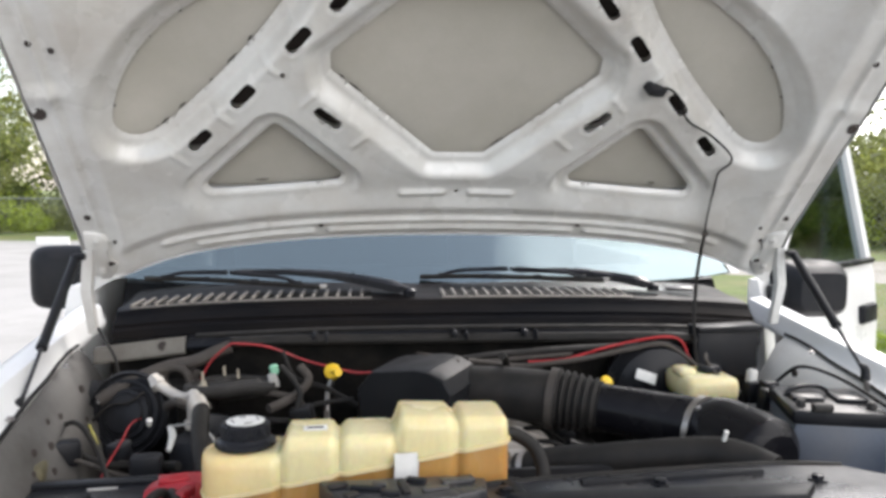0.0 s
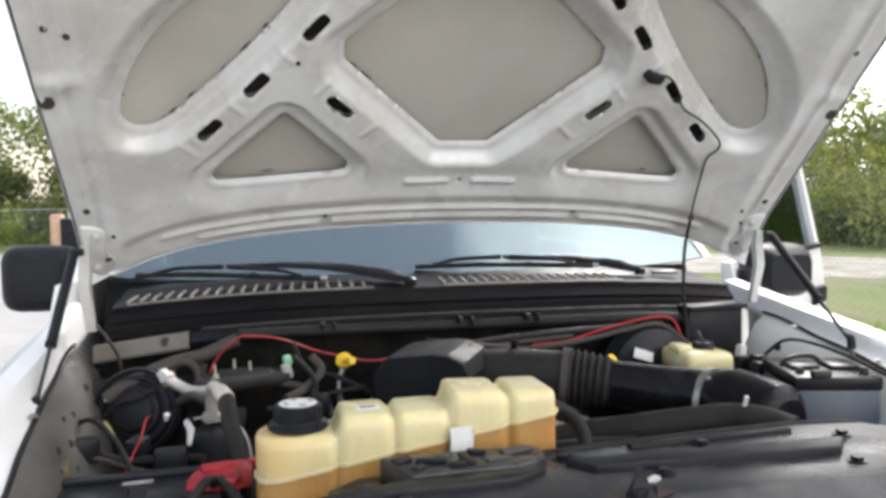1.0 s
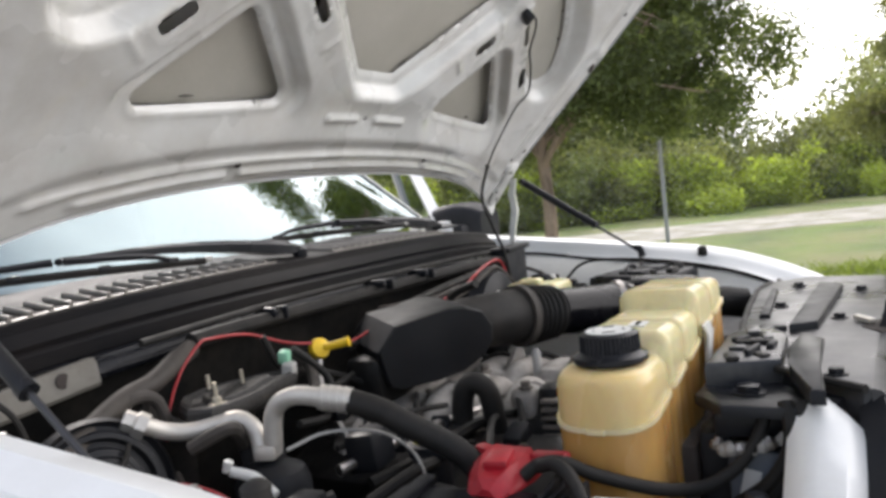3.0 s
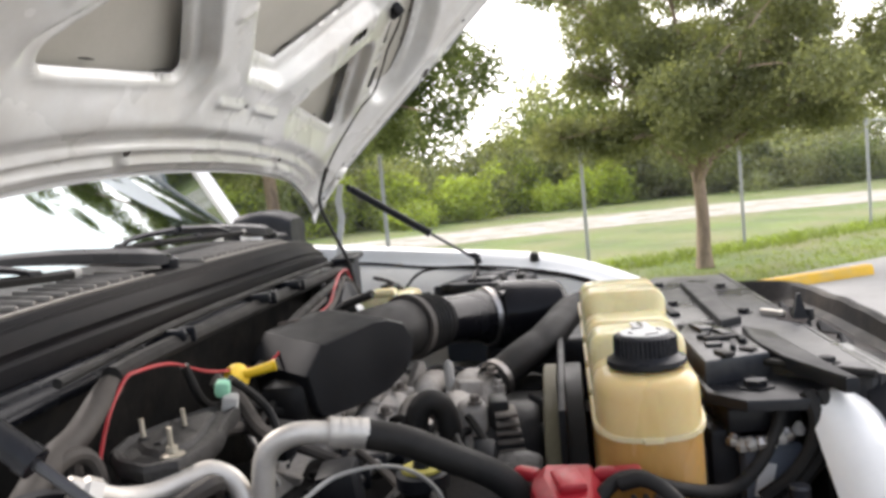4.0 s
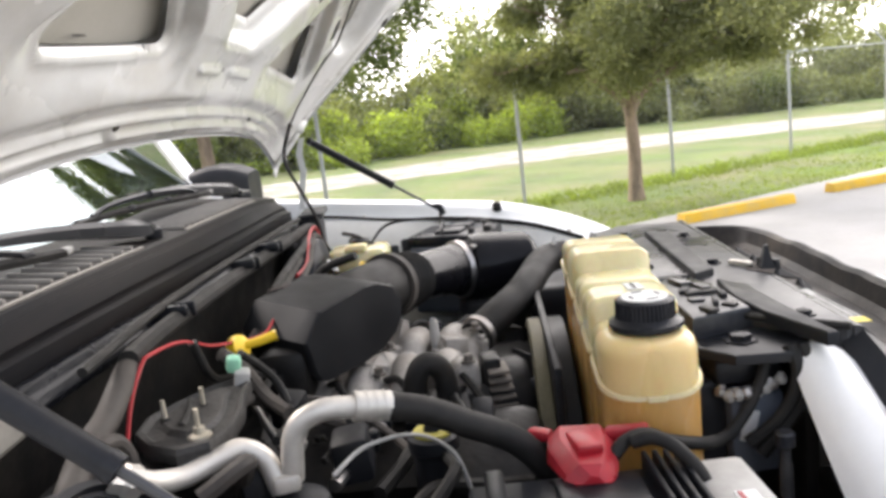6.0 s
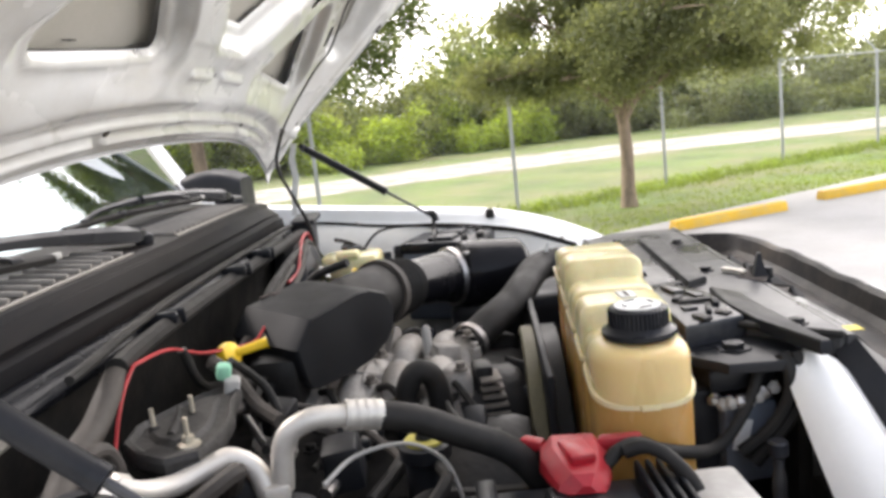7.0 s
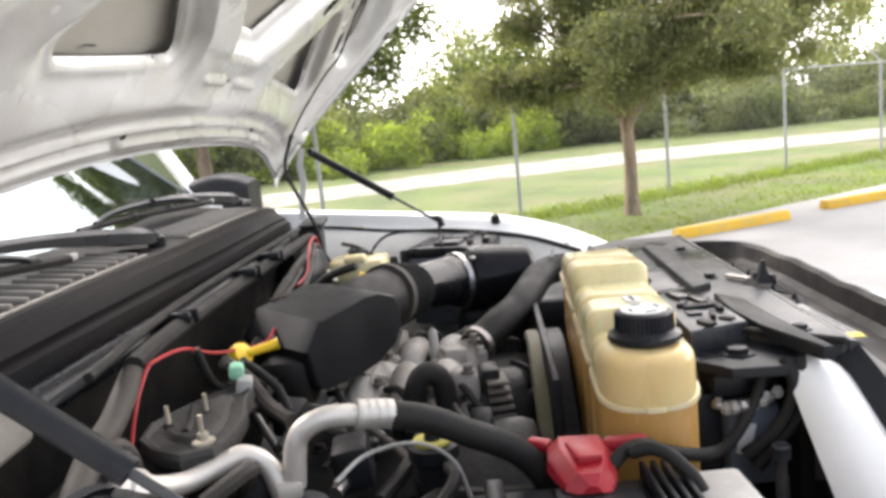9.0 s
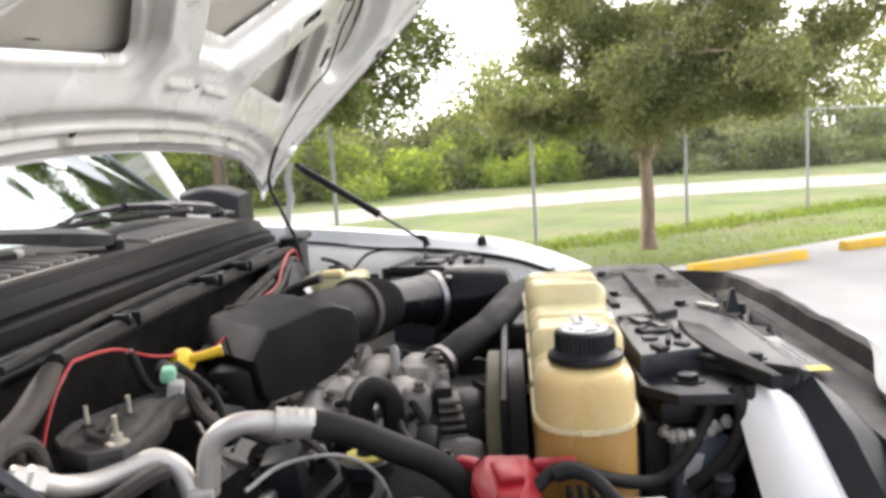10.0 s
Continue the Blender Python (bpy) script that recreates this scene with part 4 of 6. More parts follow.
for x in np.linspace(-.62, .02, 24):
    y, z = lip_y(x), lip_z(abs(x))
    k = float(smooth01(np.array(-x), .06, .26))
    trim.append([(x, y + .002 + .056 * k, z + .004 - .030 * k), (x, y + .001 + .023 * k, z + .006), (x, y - .006, z + .006 + .006 * k), (x, y - .030, z - .02), (x, y - .034, z - .05), (x, y - .004 + .02 * k, z - .014), (x, y - .002 + .05 * k, z - .016 - .03 * k)])
part("grille_trim", loft(trim), SILVER, grille_top, "pale silver trim strip")
part("trim_hole", lathe([(.010, 0), (.010, .003), (.006, .003)], 16, pose(-.36, .632, 1.196, -20, 0, 0)), CAVITY, grille_top)
for x, y, a in ((.50, .672, 10), (.40, .668, -8), (.27, .660, 22), (.15, .662, -14)):
    part("grille_rib", loft([[(x + k * math.cos(radians(a)), y + k * math.sin(radians(a)), 1.166), (x + k * math.cos(radians(a)), y + k * math.sin(radians(a)) + .006, 1.166), (x + k * math.cos(radians(a)) * .5, y + .02 + .006, 1.166 + h), (x + k * math.cos(radians(a)) * .5, y + .02, 1.166 + h)] for k, h in ((-.04, .006), (0, .022), (.03, .008))]), BLACK, grille_top)
part("grille", cbox((.0, .62, .90), (1.30, .06, .30), .02), BLACK, truck, "dark grille")
part("front_bumper", cbox((0, .55, .62), (2.0, .16, .22), .05), STEEL, truck, "chrome front bumper")
# hood latch with its striker plate
hole = part("latch_recess", plate([(-.03, .795), (.02, .825), (.085, .795), (.03, .765)], 1.2462, 1.2475), CAVITY, support)
bm = loft([[(.025 + a * k, .787 + b * k, z) for a, b in ((-.022, -.010), (.020, -.014), (.024, .010), (-.014, .014))] for z, k in ((1.222, 1.3), (1.244, 1.1), (1.260, .62), (1.274, .38), (1.286, .24))])
cbox((.030, .782, 1.252), (.045, .012, .02), .003, (0, 0, 30), bm)
latch = part("hood_latch", bm, SATIN, truck, "black hood latch hook")
part("latch_spring", cbox((.055, .822, 1.252), (.05, .012, .008), .003, (0, 0, 32)), ALU, latch, "bright latch lever")
# printed sticker on the grille top: its lines cannot be read
sticker = part("sticker", plate([(-.128, .680), (.10, .690), (.10, .745), (-.128, .738)], 1.1790, 1.1802), WORN_LABEL, support, "worn white printed sticker with yellow edge")
part("sticker_band", plate([(-.130, .679), (-.104, .680), (-.104, .739), (-.130, .738)], 1.1803, 1.181), STICKER, sticker, "yellow band")
for k in range(5):
    part("print_bar", plate([(-.095, .686 + .010 * k), (.06 - .02 * (k % 3), .690 + .010 * k), (.06 - .02 * (k % 3), .694 + .010 * k), (-.095, .690 + .010 * k)], 1.1803, 1.1807), GREY, sticker)

# ---------- engine bay ----------
# --- coolant tank ---
tank = thing("coolant_tank", "yellowed translucent coolant tank with black screw cap", "tank")


def tank_top(x):
    st = lambda a, w=.008: float(smooth01(np.array(x), a - w, a + w))
    z = 1.292 + .026 * st(-.366) + .028 * st(-.196)
    for a in (-.281, -.104):
        z -= .010 * math.exp(-((x - a) / .007) ** 2)
    z -= .008 * math.exp(-((x + .196) / .006) ** 2) + .008 * math.exp(-((x + .366) / .006) ** 2)
    return z - .006 * max(0, (x + .19) / .17)


def tank_half(x):
    h = .060
    for a in (-.366, -.281, -.196, -.104):
        h -= .009 * math.exp(-((x - a) / .007) ** 2)
    return h


def tank_seam(x):
    return 1.226 + .175 * (x + .478)


def tank_ring(x, lo, hi, shrink, rb, rt):
    """Rounded section of the tank between two heights at x."""
    h = max(.004, tank_half(x) * (1 - shrink))
    yc, pts = 1.084, []
    corners = [(1, 1, rt), (-1, 1, rt), (-1, -1, rb), (1, -1, rb)]
    for sy, sz, r in corners:
        r = min(r, h * .95, (hi - lo) * .45)
        cy, cz = yc + sy * (h - r), (hi - r if sz > 0 else lo + r)
        a0 = {(1, 1): 0, (-1, 1): 90, (-1, -1): 180, (1, -1): 270}[(sy, sz)]
        for k in range(6):
            a = radians(a0 + 18 * k)
            pts.append((x, cy + r * math.cos(a), cz + r * math.sin(a)))
    return pts


def tank_x():
    a, b = -.486, -.026
    out = [a + .055 * (1 - math.cos(t)) for t in np.linspace(0.02, math.pi / 2, 12)]
    out += list(np.linspace(a + .058, b - .02, 76))
    return out + [b - .016 * (1 - math.sin(t)) for t in np.linspace(0, math.pi / 2, 5)], a, b


TX, TA, TB = tank_x()


def end_round(x):
    f = (x - TA) / .055 if x - TA < .055 else (TB - x) / .016
    return 0 if f >= 1 else 1 - max(0, 1 - (1 - max(0, f)) ** 2.4) ** (1 / 2.4)


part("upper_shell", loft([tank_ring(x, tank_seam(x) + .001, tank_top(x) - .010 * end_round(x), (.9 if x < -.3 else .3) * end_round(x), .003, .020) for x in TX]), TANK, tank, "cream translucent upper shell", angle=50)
part("lower_shell", loft([tank_ring(x, .985, tank_seam(x) - .003, (.9 if x < -.3 else .3) * end_round(x), .02, .003) for x in TX]), TANK_LOW, tank, "amber lower shell stained by coolant", angle=50)
part("seam_flange", loft([[(x, 1.084 + sy * (tank_half(x) * (1 - (.9 if x < -.3 else .2) * end_round(min(max(x, TA), TB))) + .004), tank_seam(x) + dz) for sy, dz in ((1, -.004), (1, .002), (-1, .002), (-1, -.004))] for x in [TA - .003] + TX + [TB + .003]]), TANK_SEAM, tank, "pale moulded seam")
cap_m = pose(-.422, 1.080, 1.290)
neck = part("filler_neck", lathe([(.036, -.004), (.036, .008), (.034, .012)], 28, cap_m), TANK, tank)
cap_bm = lathe([(.044, .004), (.046, .007), (.0455, .012), (.039, .015), (.0355, .018), (.035, .038), (.032, .041), (.029, .0415)], 88)
for k, vert in enumerate(cap_bm.verts):
    if .016 < vert.co.z < .040 and k % 2:
        vert.co.xy *= 1.045
bmesh.ops.transform(cap_bm, matrix=cap_m, verts=cap_bm.verts)
cap = part("cap", cap_bm, SATIN, tank, "black screw cap")
part("cap_label", lathe([(.0285, .041), (.0285, .0425), (.005, .0428)], 28, cap_m), LABEL, cap, "worn white warning label")
for a, r, ln in ((20, .019, .014), (200, .019, .016), (110, .018, .010), (290, .018, .012)):
    part("print_bar", cbox((-.422 + r * math.cos(radians(a)), 1.080 + r * math.sin(radians(a)), 1.3333), (ln, .0018, .0009), 0, (0, 0, a + 90)), GREY, cap)
label = part("label", cbox((-.317, 1.075, tank_top(-.317) + .0012), (.036, .022, .0012), 0, (2, 0, 4)), LABEL, tank, "small white label")
part("print_bar", cbox((-.317, 1.075, tank_top(-.317) + .0022), (.024, .005, .0008), 0, (2, 0, 4)), GREY, label)
part("strap", loft([[(-.200, 1.019 - d, 1.292), (-.166, 1.019 - d, 1.294), (-.164, 1.015 - d, 1.280), (-.166, 1.019 - d, 1.238), (-.200, 1.019 - d, 1.234), (-.200, 1.013 - d, 1.278)] for d in (0, .004)]), WHITE_CAP, tank, "white fixing strap")

# the tank sits a little to the driver's side
shift = Matrix.Translation((.026, 0, -.004)) @ Matrix.Diagonal((1.03, 1, 1, 1))
for ob in tank.children_recursive:
    ob.data.transform(shift)

# --- batteries ---


def battery(label, x, y, z, sx, sy, sz, case, lid, turn=0.0):
    b = thing("battery", label, "battery", "truck batteries")
    m = pose(x, y, z, 0, 0, turn)
    q = lambda p: tuple(m @ Vector(p))
    part("case", cbox(q((0, 0, -sz / 2 - .012)), (sx, sy, sz), .008, (0, 0, turn)), case, b)
    top = part("lid", cbox(q((0, 0, 0)), (sx + .006, sy + .006, .030), .007, (0, 0, turn)), lid, b)
    for k in (-1, 1):
        part("vent_cover", cbox(q((k * sx * .24, 0, .018)), (sx * .36, sy * .34, .014), .005, (0, 0, turn)), lid, top)
    for k in (-1, 1):
        part("terminal", lathe([(.0095, 0), (.0088, .012), (.0075, .014)], 16, pose(*q((k * sx * .38, -sy * .32, .014)))), DARK_CAST, b)
    return b


bat_l = battery("black battery with red terminal cover and grey label strip", -.665, 1.165, 1.150, .25, .275, .20, BLACK, SATIN, 4)
part("label_strip", cbox((-.675, 1.245, 1.1665), (.05, .012, .002), .0005, (0, 0, 5)), WORN_GREY, bat_l, "worn grey label strip")
part("hold_down", cbox((-.665, 1.275, 1.168), (.27, .022, .012), .004, (0, 0, 4)), SATIN, bat_l, "black hold-down bar")
red = loft([[(x, y0, 1.176), (x, y0 + .002, z - .014), (x, y0 + .014, z), (x, y1 - .016, z + .001), (x, y1 - .002, z - .012), (x, y1, 1.176)] for x, y0, y1, z in ((-.588, 1.158, 1.196, 1.184), (-.578, 1.152, 1.206, 1.194), (-.558, 1.146, 1.214, 1.200), (-.530, 1.142, 1.222, 1.204), (-.500, 1.144, 1.220, 1.205), (-.484, 1.158, 1.212, 1.198))])
boot = part("terminal_cover", red, RED, bat_l, "faded red rubber terminal cover", angle=25)
part("cover_crown", cbox((-.540, 1.180, 1.203), (.050, .030, .012), .004, (0, 0, 12)), RED, boot)
part("cover_sleeve", cbox((-.512, 1.128, 1.198), (.018, .050, .016), .005, (-6, 0, -12)), RED, boot)
part("cover_sleeve", cbox((-.486, 1.226, 1.192), (.018, .030, .014), .005, (0, 0, -30)), RED, boot)
side_box = part("side_cover", cbox((-.615, 1.035, 1.150), (.15, .060, .045), .006, (0, 0, 4)), WORN_GREY, bat_l, "light grey plastic cover")
part("print_bar", cbox((-.645, 1.030, 1.1730), (.05, .022, .0012), 0, (0, 0, 4)), LABEL, side_box, "white label with red line")
part("print_bar", cbox((-.645, 1.036, 1.1740), (.044, .005, .0008), 0, (0, 0, 4)), RED, side_box)
for k in range(4):
    part("cover_slat", cbox((-.610, 1.073 + .012 * k, 1.168), (.16, .006, .030), .002, (0, 0, 4)), BLACK, bat_l)
bat_r = battery("blue-grey battery with dark lid beside the fender", .735, 1.362, 1.246, .175, .205, .18, BLUE_GREY, SATIN, -16)
part("handle", tube([(.655, 1.39, 1.252), (.68, 1.395, 1.276), (.74, 1.395, 1.278), (.77, 1.39, 1.252)], .005, 8, 8), BLACK, bat_r)
part("terminal_clamp", cbox((.672, 1.274, 1.268), (.040, .022, .016), .005, (0, 0, -10)), DARK_CAST, bat_r, "dark cable clamp")

# --- engine ---
engine = thing("engine", "grimy engine with black intake cover and cast housings", "engine")
rng = random.Random(4)
part("block", cbox((-.02, 1.46, .93), (.58, .52, .34), .03), ENGINE, engine, "oily dark engine block")
for s in (1, -1):
    bm = cbox((s * .27, 1.46, 1.06), (.16, .50, .10), .03, (0, s * 22, 0))
    for k in range(5):
        bolt((s * .27 + .02 * s, 1.27 + .09 * k, 1.118 - .004 * s), .008, .010, bm)
    part("valve_cover", bm, ENGINE, engine, "dark valve cover")
    for k in range(4):
        part("coil_pack", cbox((s * .245, 1.30 + .10 * k, 1.128), (.05, .034, .03), .008, (0, s * 20, 0)), BLACK, engine)
        part("injector_wire", tube([(s * .22, 1.30 + .10 * k, 1.14), (s * .17, 1.33 + .10 * k, 1.165), (s * .12, 1.36 + .10 * k, 1.15)], .006, 6, 6), RUBBER, engine)
for k in range(4):
    for s in (1, -1):
        part("intake_runner", tube([(s * .21, 1.34 + .075 * k, 1.08), (s * .15, 1.35 + .075 * k, 1.135), (s * .06, 1.36 + .07 * k, 1.15), (0, 1.36 + .07 * k, 1.12)], .026, 6, 12), CAST, engine, "cast intake runner")
# intake cover with its slanted face
FACE_P, FACE_D, FACE_N = Vector((-.226, 1.55, 0)), Vector((.83, -.557, 0)), Vector((.557, .83, 0))
cov = [(-.010, 1.256), (.002, 1.204), (.010, 1.190), (.026, 1.184), (.100, 1.185), (.155, 1.193), (.198, 1.214), (.219, 1.238), (.222, 1.268), (.204, 1.296), (.166, 1.310), (.135, 1.312), (.026, 1.297)]
secs = []
for depth, k in ((0, .965), (.003, .988), (.008, 1.0), (.03, 1.0), (.12, 1.0), (.15, .96), (.165, .85)):
    secs.append([FACE_P + FACE_D * (.108 + (a - .108) * k) + FACE_N * depth + Vector((0, 0, 1.245 + (z - 1.245) * k + .012 * depth / .15)) for a, z in cov])
cover = part("intake_cover", loft(secs), MATTE, engine, "matt black intake resonator cover", angle=13)
for k in range(4):
    part("cover_vent", cbox((-.07 + .012 * k, 1.625 - .020 * k, 1.3145), (.06, .007, .004), .001, (0, 0, -34)), CAVITY, cover)
part("throttle_housing", cbox((-.16, 1.60, 1.20), (.14, .08, .09), .018), ENGINE, engine)
# thermostat housing and alternator
bm = tube([(.085, 1.315, 1.145), (.03, 1.345, 1.115), (-.02, 1.36, 1.06)], [.030, .034, .04], 8, 14)
for p in ((.05, 1.30, 1.15), (.02, 1.385, 1.14), (-.03, 1.33, 1.13)):
    tube([(p[0], p[1], 1.08), p], .012, sides=8, bm=bm)
    bolt(p, .008, .012, bm)
part("thermostat_housing", bm, CAST, engine, "cast aluminium thermostat housing")
alt_m = pose(-.105, 1.287, 1.088, 90, 0, 12)
alt = part("alternator", lathe([(.035, -.075), (.066, -.07), (.074, -.055), (.075, .05), (.066, .064), (.03, .07)], 36, alt_m), ENGINE, engine, "alternator with dark core and cast fins")
for k in range(8):
    part("fin", cbox((-.150, 1.274 - .0012 * k, 1.164 - .0138 * k), (.055, .034 + .002 * k, .0062), .002, (0, 0, 8)), FIN, alt)
part("core", cbox((-.135, 1.285, 1.128), (.05, .030, .11), .006, (0, 0, 8)), ENGINE, alt)
part("end_casting", cbox((-.145, 1.326, 1.150), (.055, .046, .064), .014, (0, 0, 10), seg=3), CAST, alt, "cast end housing")
part("end_bolt", bolt((-.16, 1.318, 1.182), .008, .012), FIN, alt)
part("pulley", lathe([(.03, .072), (.034, .076), (.030, .082), (.034, .088), (.030, .094), (.034, .10), (.01, .10)], 28, alt_m), STEEL, alt)
part("drive_belt", tube([(-.075, 1.175, 1.13), (-.20, 1.18, 1.06), (-.22, 1.18, .95), (-.05, 1.18, .90), (.12, 1.18, .96), (.05, 1.18, 1.09), (-.06, 1.175, 1.135)], .009, 8, 6), RUBBER, engine)
for c, r in (((-.20, 1.20, 1.02), .05), ((.10, 1.20, 1.0), .06), ((-.05, 1.20, .92), .08)):
    part("pulley", lathe([(r * .3, -.02), (r, -.018), (r * .92, 0), (r, .018), (r * .3, .02)], 28, pose(*c, 90, 0, 0)), STEEL, engine)
for pts, r in (([(-.18, 1.500, 1.05), (-.13, 1.497, 1.115), (-.05, 1.492, 1.135), (.07, 1.465, 1.115)], [.032, .046, .042, .035]), ([(-.30, 1.60, 1.06), (-.25, 1.605, 1.105), (-.17, 1.60, 1.11), (-.06, 1.565, 1.10), (.0, 1.545, 1.06)], [.03, .042, .045, .042, .03]), ([(-.19, 1.45, 1.05), (-.16, 1.44, 1.10), (-.10, 1.42, 1.10)], [.03, .032, .025])):
    casting = part("manifold_casting", tube(pts, r, 3, 7), CAST, engine, "pale cast manifold", angle=22)
    for k in range(len(pts) - 1):
        c = Vector(pts[k]).lerp(Vector(pts[k + 1]), .5)
        part("casting_rib", cbox(tuple(c + Vector((0, -.012, .034))), (.016, .050, .024), .004, (20, 0, 30 * k)), CAST, casting)
        part("casting_boss", cbox(tuple(c + Vector((.03, 0, .010))), (.012, .016, .060), .004, (0, 15, 10 + 20 * k)), CAST, casting)
for c, size, turn in (((.035, 1.352, 1.150), (.050, .046, .040), 20), ((-.02, 1.375, 1.105), (.07, .05, .05), -15), ((-.115, 1.352, 1.108), (.030, .020, .10), 12), ((-.092, 1.330, 1.115), (.016, .030, .10), 30)):
    part("bracket", cbox(c, size, .007, (6, 4, turn)), CAST, engine, "cast bracket")
part("sensor", tube([(.045, 1.385, 1.15), (.045, 1.386, 1.196), (.046, 1.386, 1.204)], [.010, .009, .005], sides=8, curve=False), WORN_GREY, engine, "pale sensor post")
part("manifold_web", loft([[(.02, 1.475, 1.10), (.13, 1.43, 1.10), (.105, 1.44, 1.19), (.09, 1.447, 1.195)], [(.03, 1.49, 1.10), (.14, 1.445, 1.10), (.115, 1.452, 1.19), (.10, 1.459, 1.195)]]), CAST, engine, "triangular cast web")
for x, y, z in ((-.12, 1.47, 1.16), (-.03, 1.46, 1.175), (-.22, 1.58, 1.145), (-.10, 1.55, 1.145), (.05, 1.31, 1.175)):
    part("casting_bolt", bolt((x, y, z), .008, .012), FIN, engine)
for k in range(6):
    x = -.40 + .05 * k
    part("rail_clip", cbox((x, 1.47 - .012 * k, 1.142), (.012, .03, .03), .003, (0, 0, 14)), BLACK, engine)
part("fuel_rail", tube([(-.46, 1.485, 1.135), (-.30, 1.445, 1.145), (-.12, 1.40, 1.14)], .009, 6, 10), STEEL, engine, "steel fuel rail")
part("alternator_cap", tube([(-.055, 1.345, 1.10), (-.09, 1.335, 1.14), (-.12, 1.320, 1.165)], [.028, .030, .020], 6, 12), CAST, engine, "cast end bracket")
part("tensioner_arm", cbox((-.145, 1.225, 1.07), (.030, .020, .14), .008, (8, 10, 0)), BLACK, engine)
part("oil_filler", lathe([(.028, 0), (.028, .05), (.034, .055), (.034, .072), (.012, .078), (.01, .09), (.002, .09)], 24, pose(-.400, 1.362, 1.095)), BLACK, engine, "black oil filler cap with yellow print")
part("filler_print", lathe([(.026, .0735), (.026, .0775), (.018, .078)], 20, pose(-.400, 1.362, 1.096)), OLIVE, engine)
# control module with studs beside the firewall
top = [(-.612, 1.622), (-.598, 1.590), (-.555, 1.578), (-.505, 1.580), (-.462, 1.592), (-.412, 1.598), (-.400, 1.616), (-.425, 1.645), (-.47, 1.672), (-.515, 1.695), (-.56, 1.690), (-.592, 1.662)]
mod = part("control_module", loft([[(-.505 + (x + .505) * k, 1.623 + (y - 1.635) * k, z + .020 + .04 * (x + .50)) for x, y in top] for z, k in ((1.205, .45), (1.216, .80), (1.224, .95), (1.230, 1.0), (1.240, 1.0), (1.246, .965), (1.247, .90), (1.241, .80), (1.242, .62), (1.248, .55), (1.247, .25))]), DARK_CAST, engine, "grimy cast bracket with studs", angle=25)
for x, y in ((-.528, 1.653), (-.493, 1.620), (-.566, 1.600)):
    part("stud", tube([(x, y, 1.254), (x - .002, y, 1.290)], .0028, sides=8, curve=False), WORN_BRASS, mod, "tarnished stud")
    part("nut", lathe([(.014, 0), (.013, .003), (.007, .005), (.006, .012)], 10, pose(x, y, 1.257)), WORN_BRASS if y < 1.61 else DARK_CAST, mod)
part("module_rib", tube([(-.47, 1.645, 1.266), (-.505, 1.635, 1.264), (-.545, 1.628, 1.262)], .005, 6, 8), DARK_CAST, mod)
part("connector", cbox((-.414, 1.605, 1.291), (.019, .019, .022), .006, (10, -12, 15)), GREEN, engine, "pale green plug")
part("connector_body", cbox((-.416, 1.597, 1.268), (.020, .020, .032), .004, (10, -12, 15)), WORN_GREY, engine)
dip = part("dipstick", lathe([(.004, -.012), (.017, -.008), (.019, 0), (.017, .008), (.004, .012)], 18, pose(-.287, 1.640, 1.276, 70, 0, -20)), YELLOW, engine, "yellow dipstick handle")
part("grip", tube([(-.286, 1.634, 1.277), (-.281, 1.612, 1.281), (-.275, 1.592, 1.285), (-.273, 1.586, 1.286)], [.006, .0068, .0075, .009], sides=10), YELLOW, dip)
part("tube", tube([(-.288, 1.642, 1.265), (-.30, 1.63, 1.20), (-.28, 1.57, 1.05)], .006, 8, 8), STEEL, dip)
part("dipstick", lathe([(.003, -.008), (.014, -.005), (.015, 0), (.014, .005), (.003, .008)], 16, pose(.325, 1.548, 1.26, 60, 0, 20)), YELLOW, engine, "small yellow dipstick ring")

# --- air intake ---
air = thing("air_intake", "black air intake duct with ribbed boot and filter drum", "air intake")
part("elbow", tube([(-.05, 1.575, 1.244), (.03, 1.546, 1.250), (.11, 1.512, 1.249), (.185, 1.481, 1.244)], [.048, .053, .056, .058], 8, 28), RUBBER, air)
part("elbow_lip", tube([(.178, 1.484, 1.2445), (.196, 1.476, 1.243)], .066, sides=32), HOSE, air, "rubber lip")
part("ribbed_boot", tube([(.192, 1.478, 1.243), (.232, 1.459, 1.240), (.276, 1.437, 1.236)], [.064, .059, .054], 34, 28, ripple=(.06, 6)), RUBBER, air, "ribbed rubber boot")
part("duct", tube([(.270, 1.440, 1.236), (.33, 1.414, 1.228), (.40, 1.383, 1.218), (.455, 1.357, 1.209), (.472, 1.340, 1.206)], [.050, .052, .056, .063, .065], 10, 32), GLOSS, air, "glossy black duct")
part("hose_clamp", lathe([(.066, -.007), (.0685, -.007), (.0685, .007), (.066, .007)], 36, pose(.462, 1.350, 1.207, 90, 0, 34)), STEEL, air, "bright metal hose clamp")
part("clamp_screw", cbox((.437, 1.310, 1.262), (.016, .012, .010), .002, (0, 0, 34)), STEEL, air)
part("filter_drum", tube([(.474, 1.334, 1.205), (.477, 1.326, 1.204), (.486, 1.300, 1.203), (.503, 1.245, 1.199), (.518, 1.195, 1.195), (.524, 1.175, 1.193)], [.068, .077, .080, .080, .078, .055], 8, 36), GLOSS, air, "glossy black filter drum")
# added box blacks out the pale gap between drum, hose and tank
part("filter_box", cbox((.60, 1.21, 1.07), (.32, .30, .15), .03, seg=3), BLACK, air, "black box added to darken the gap under the drum")

# --- hoses, pipes and wires ---


def line(name, label, category, pts, r, material, sides=10, group=""):
    return tagged(part(name, tube(pts, r, 8, sides), material, None), label, category, group)


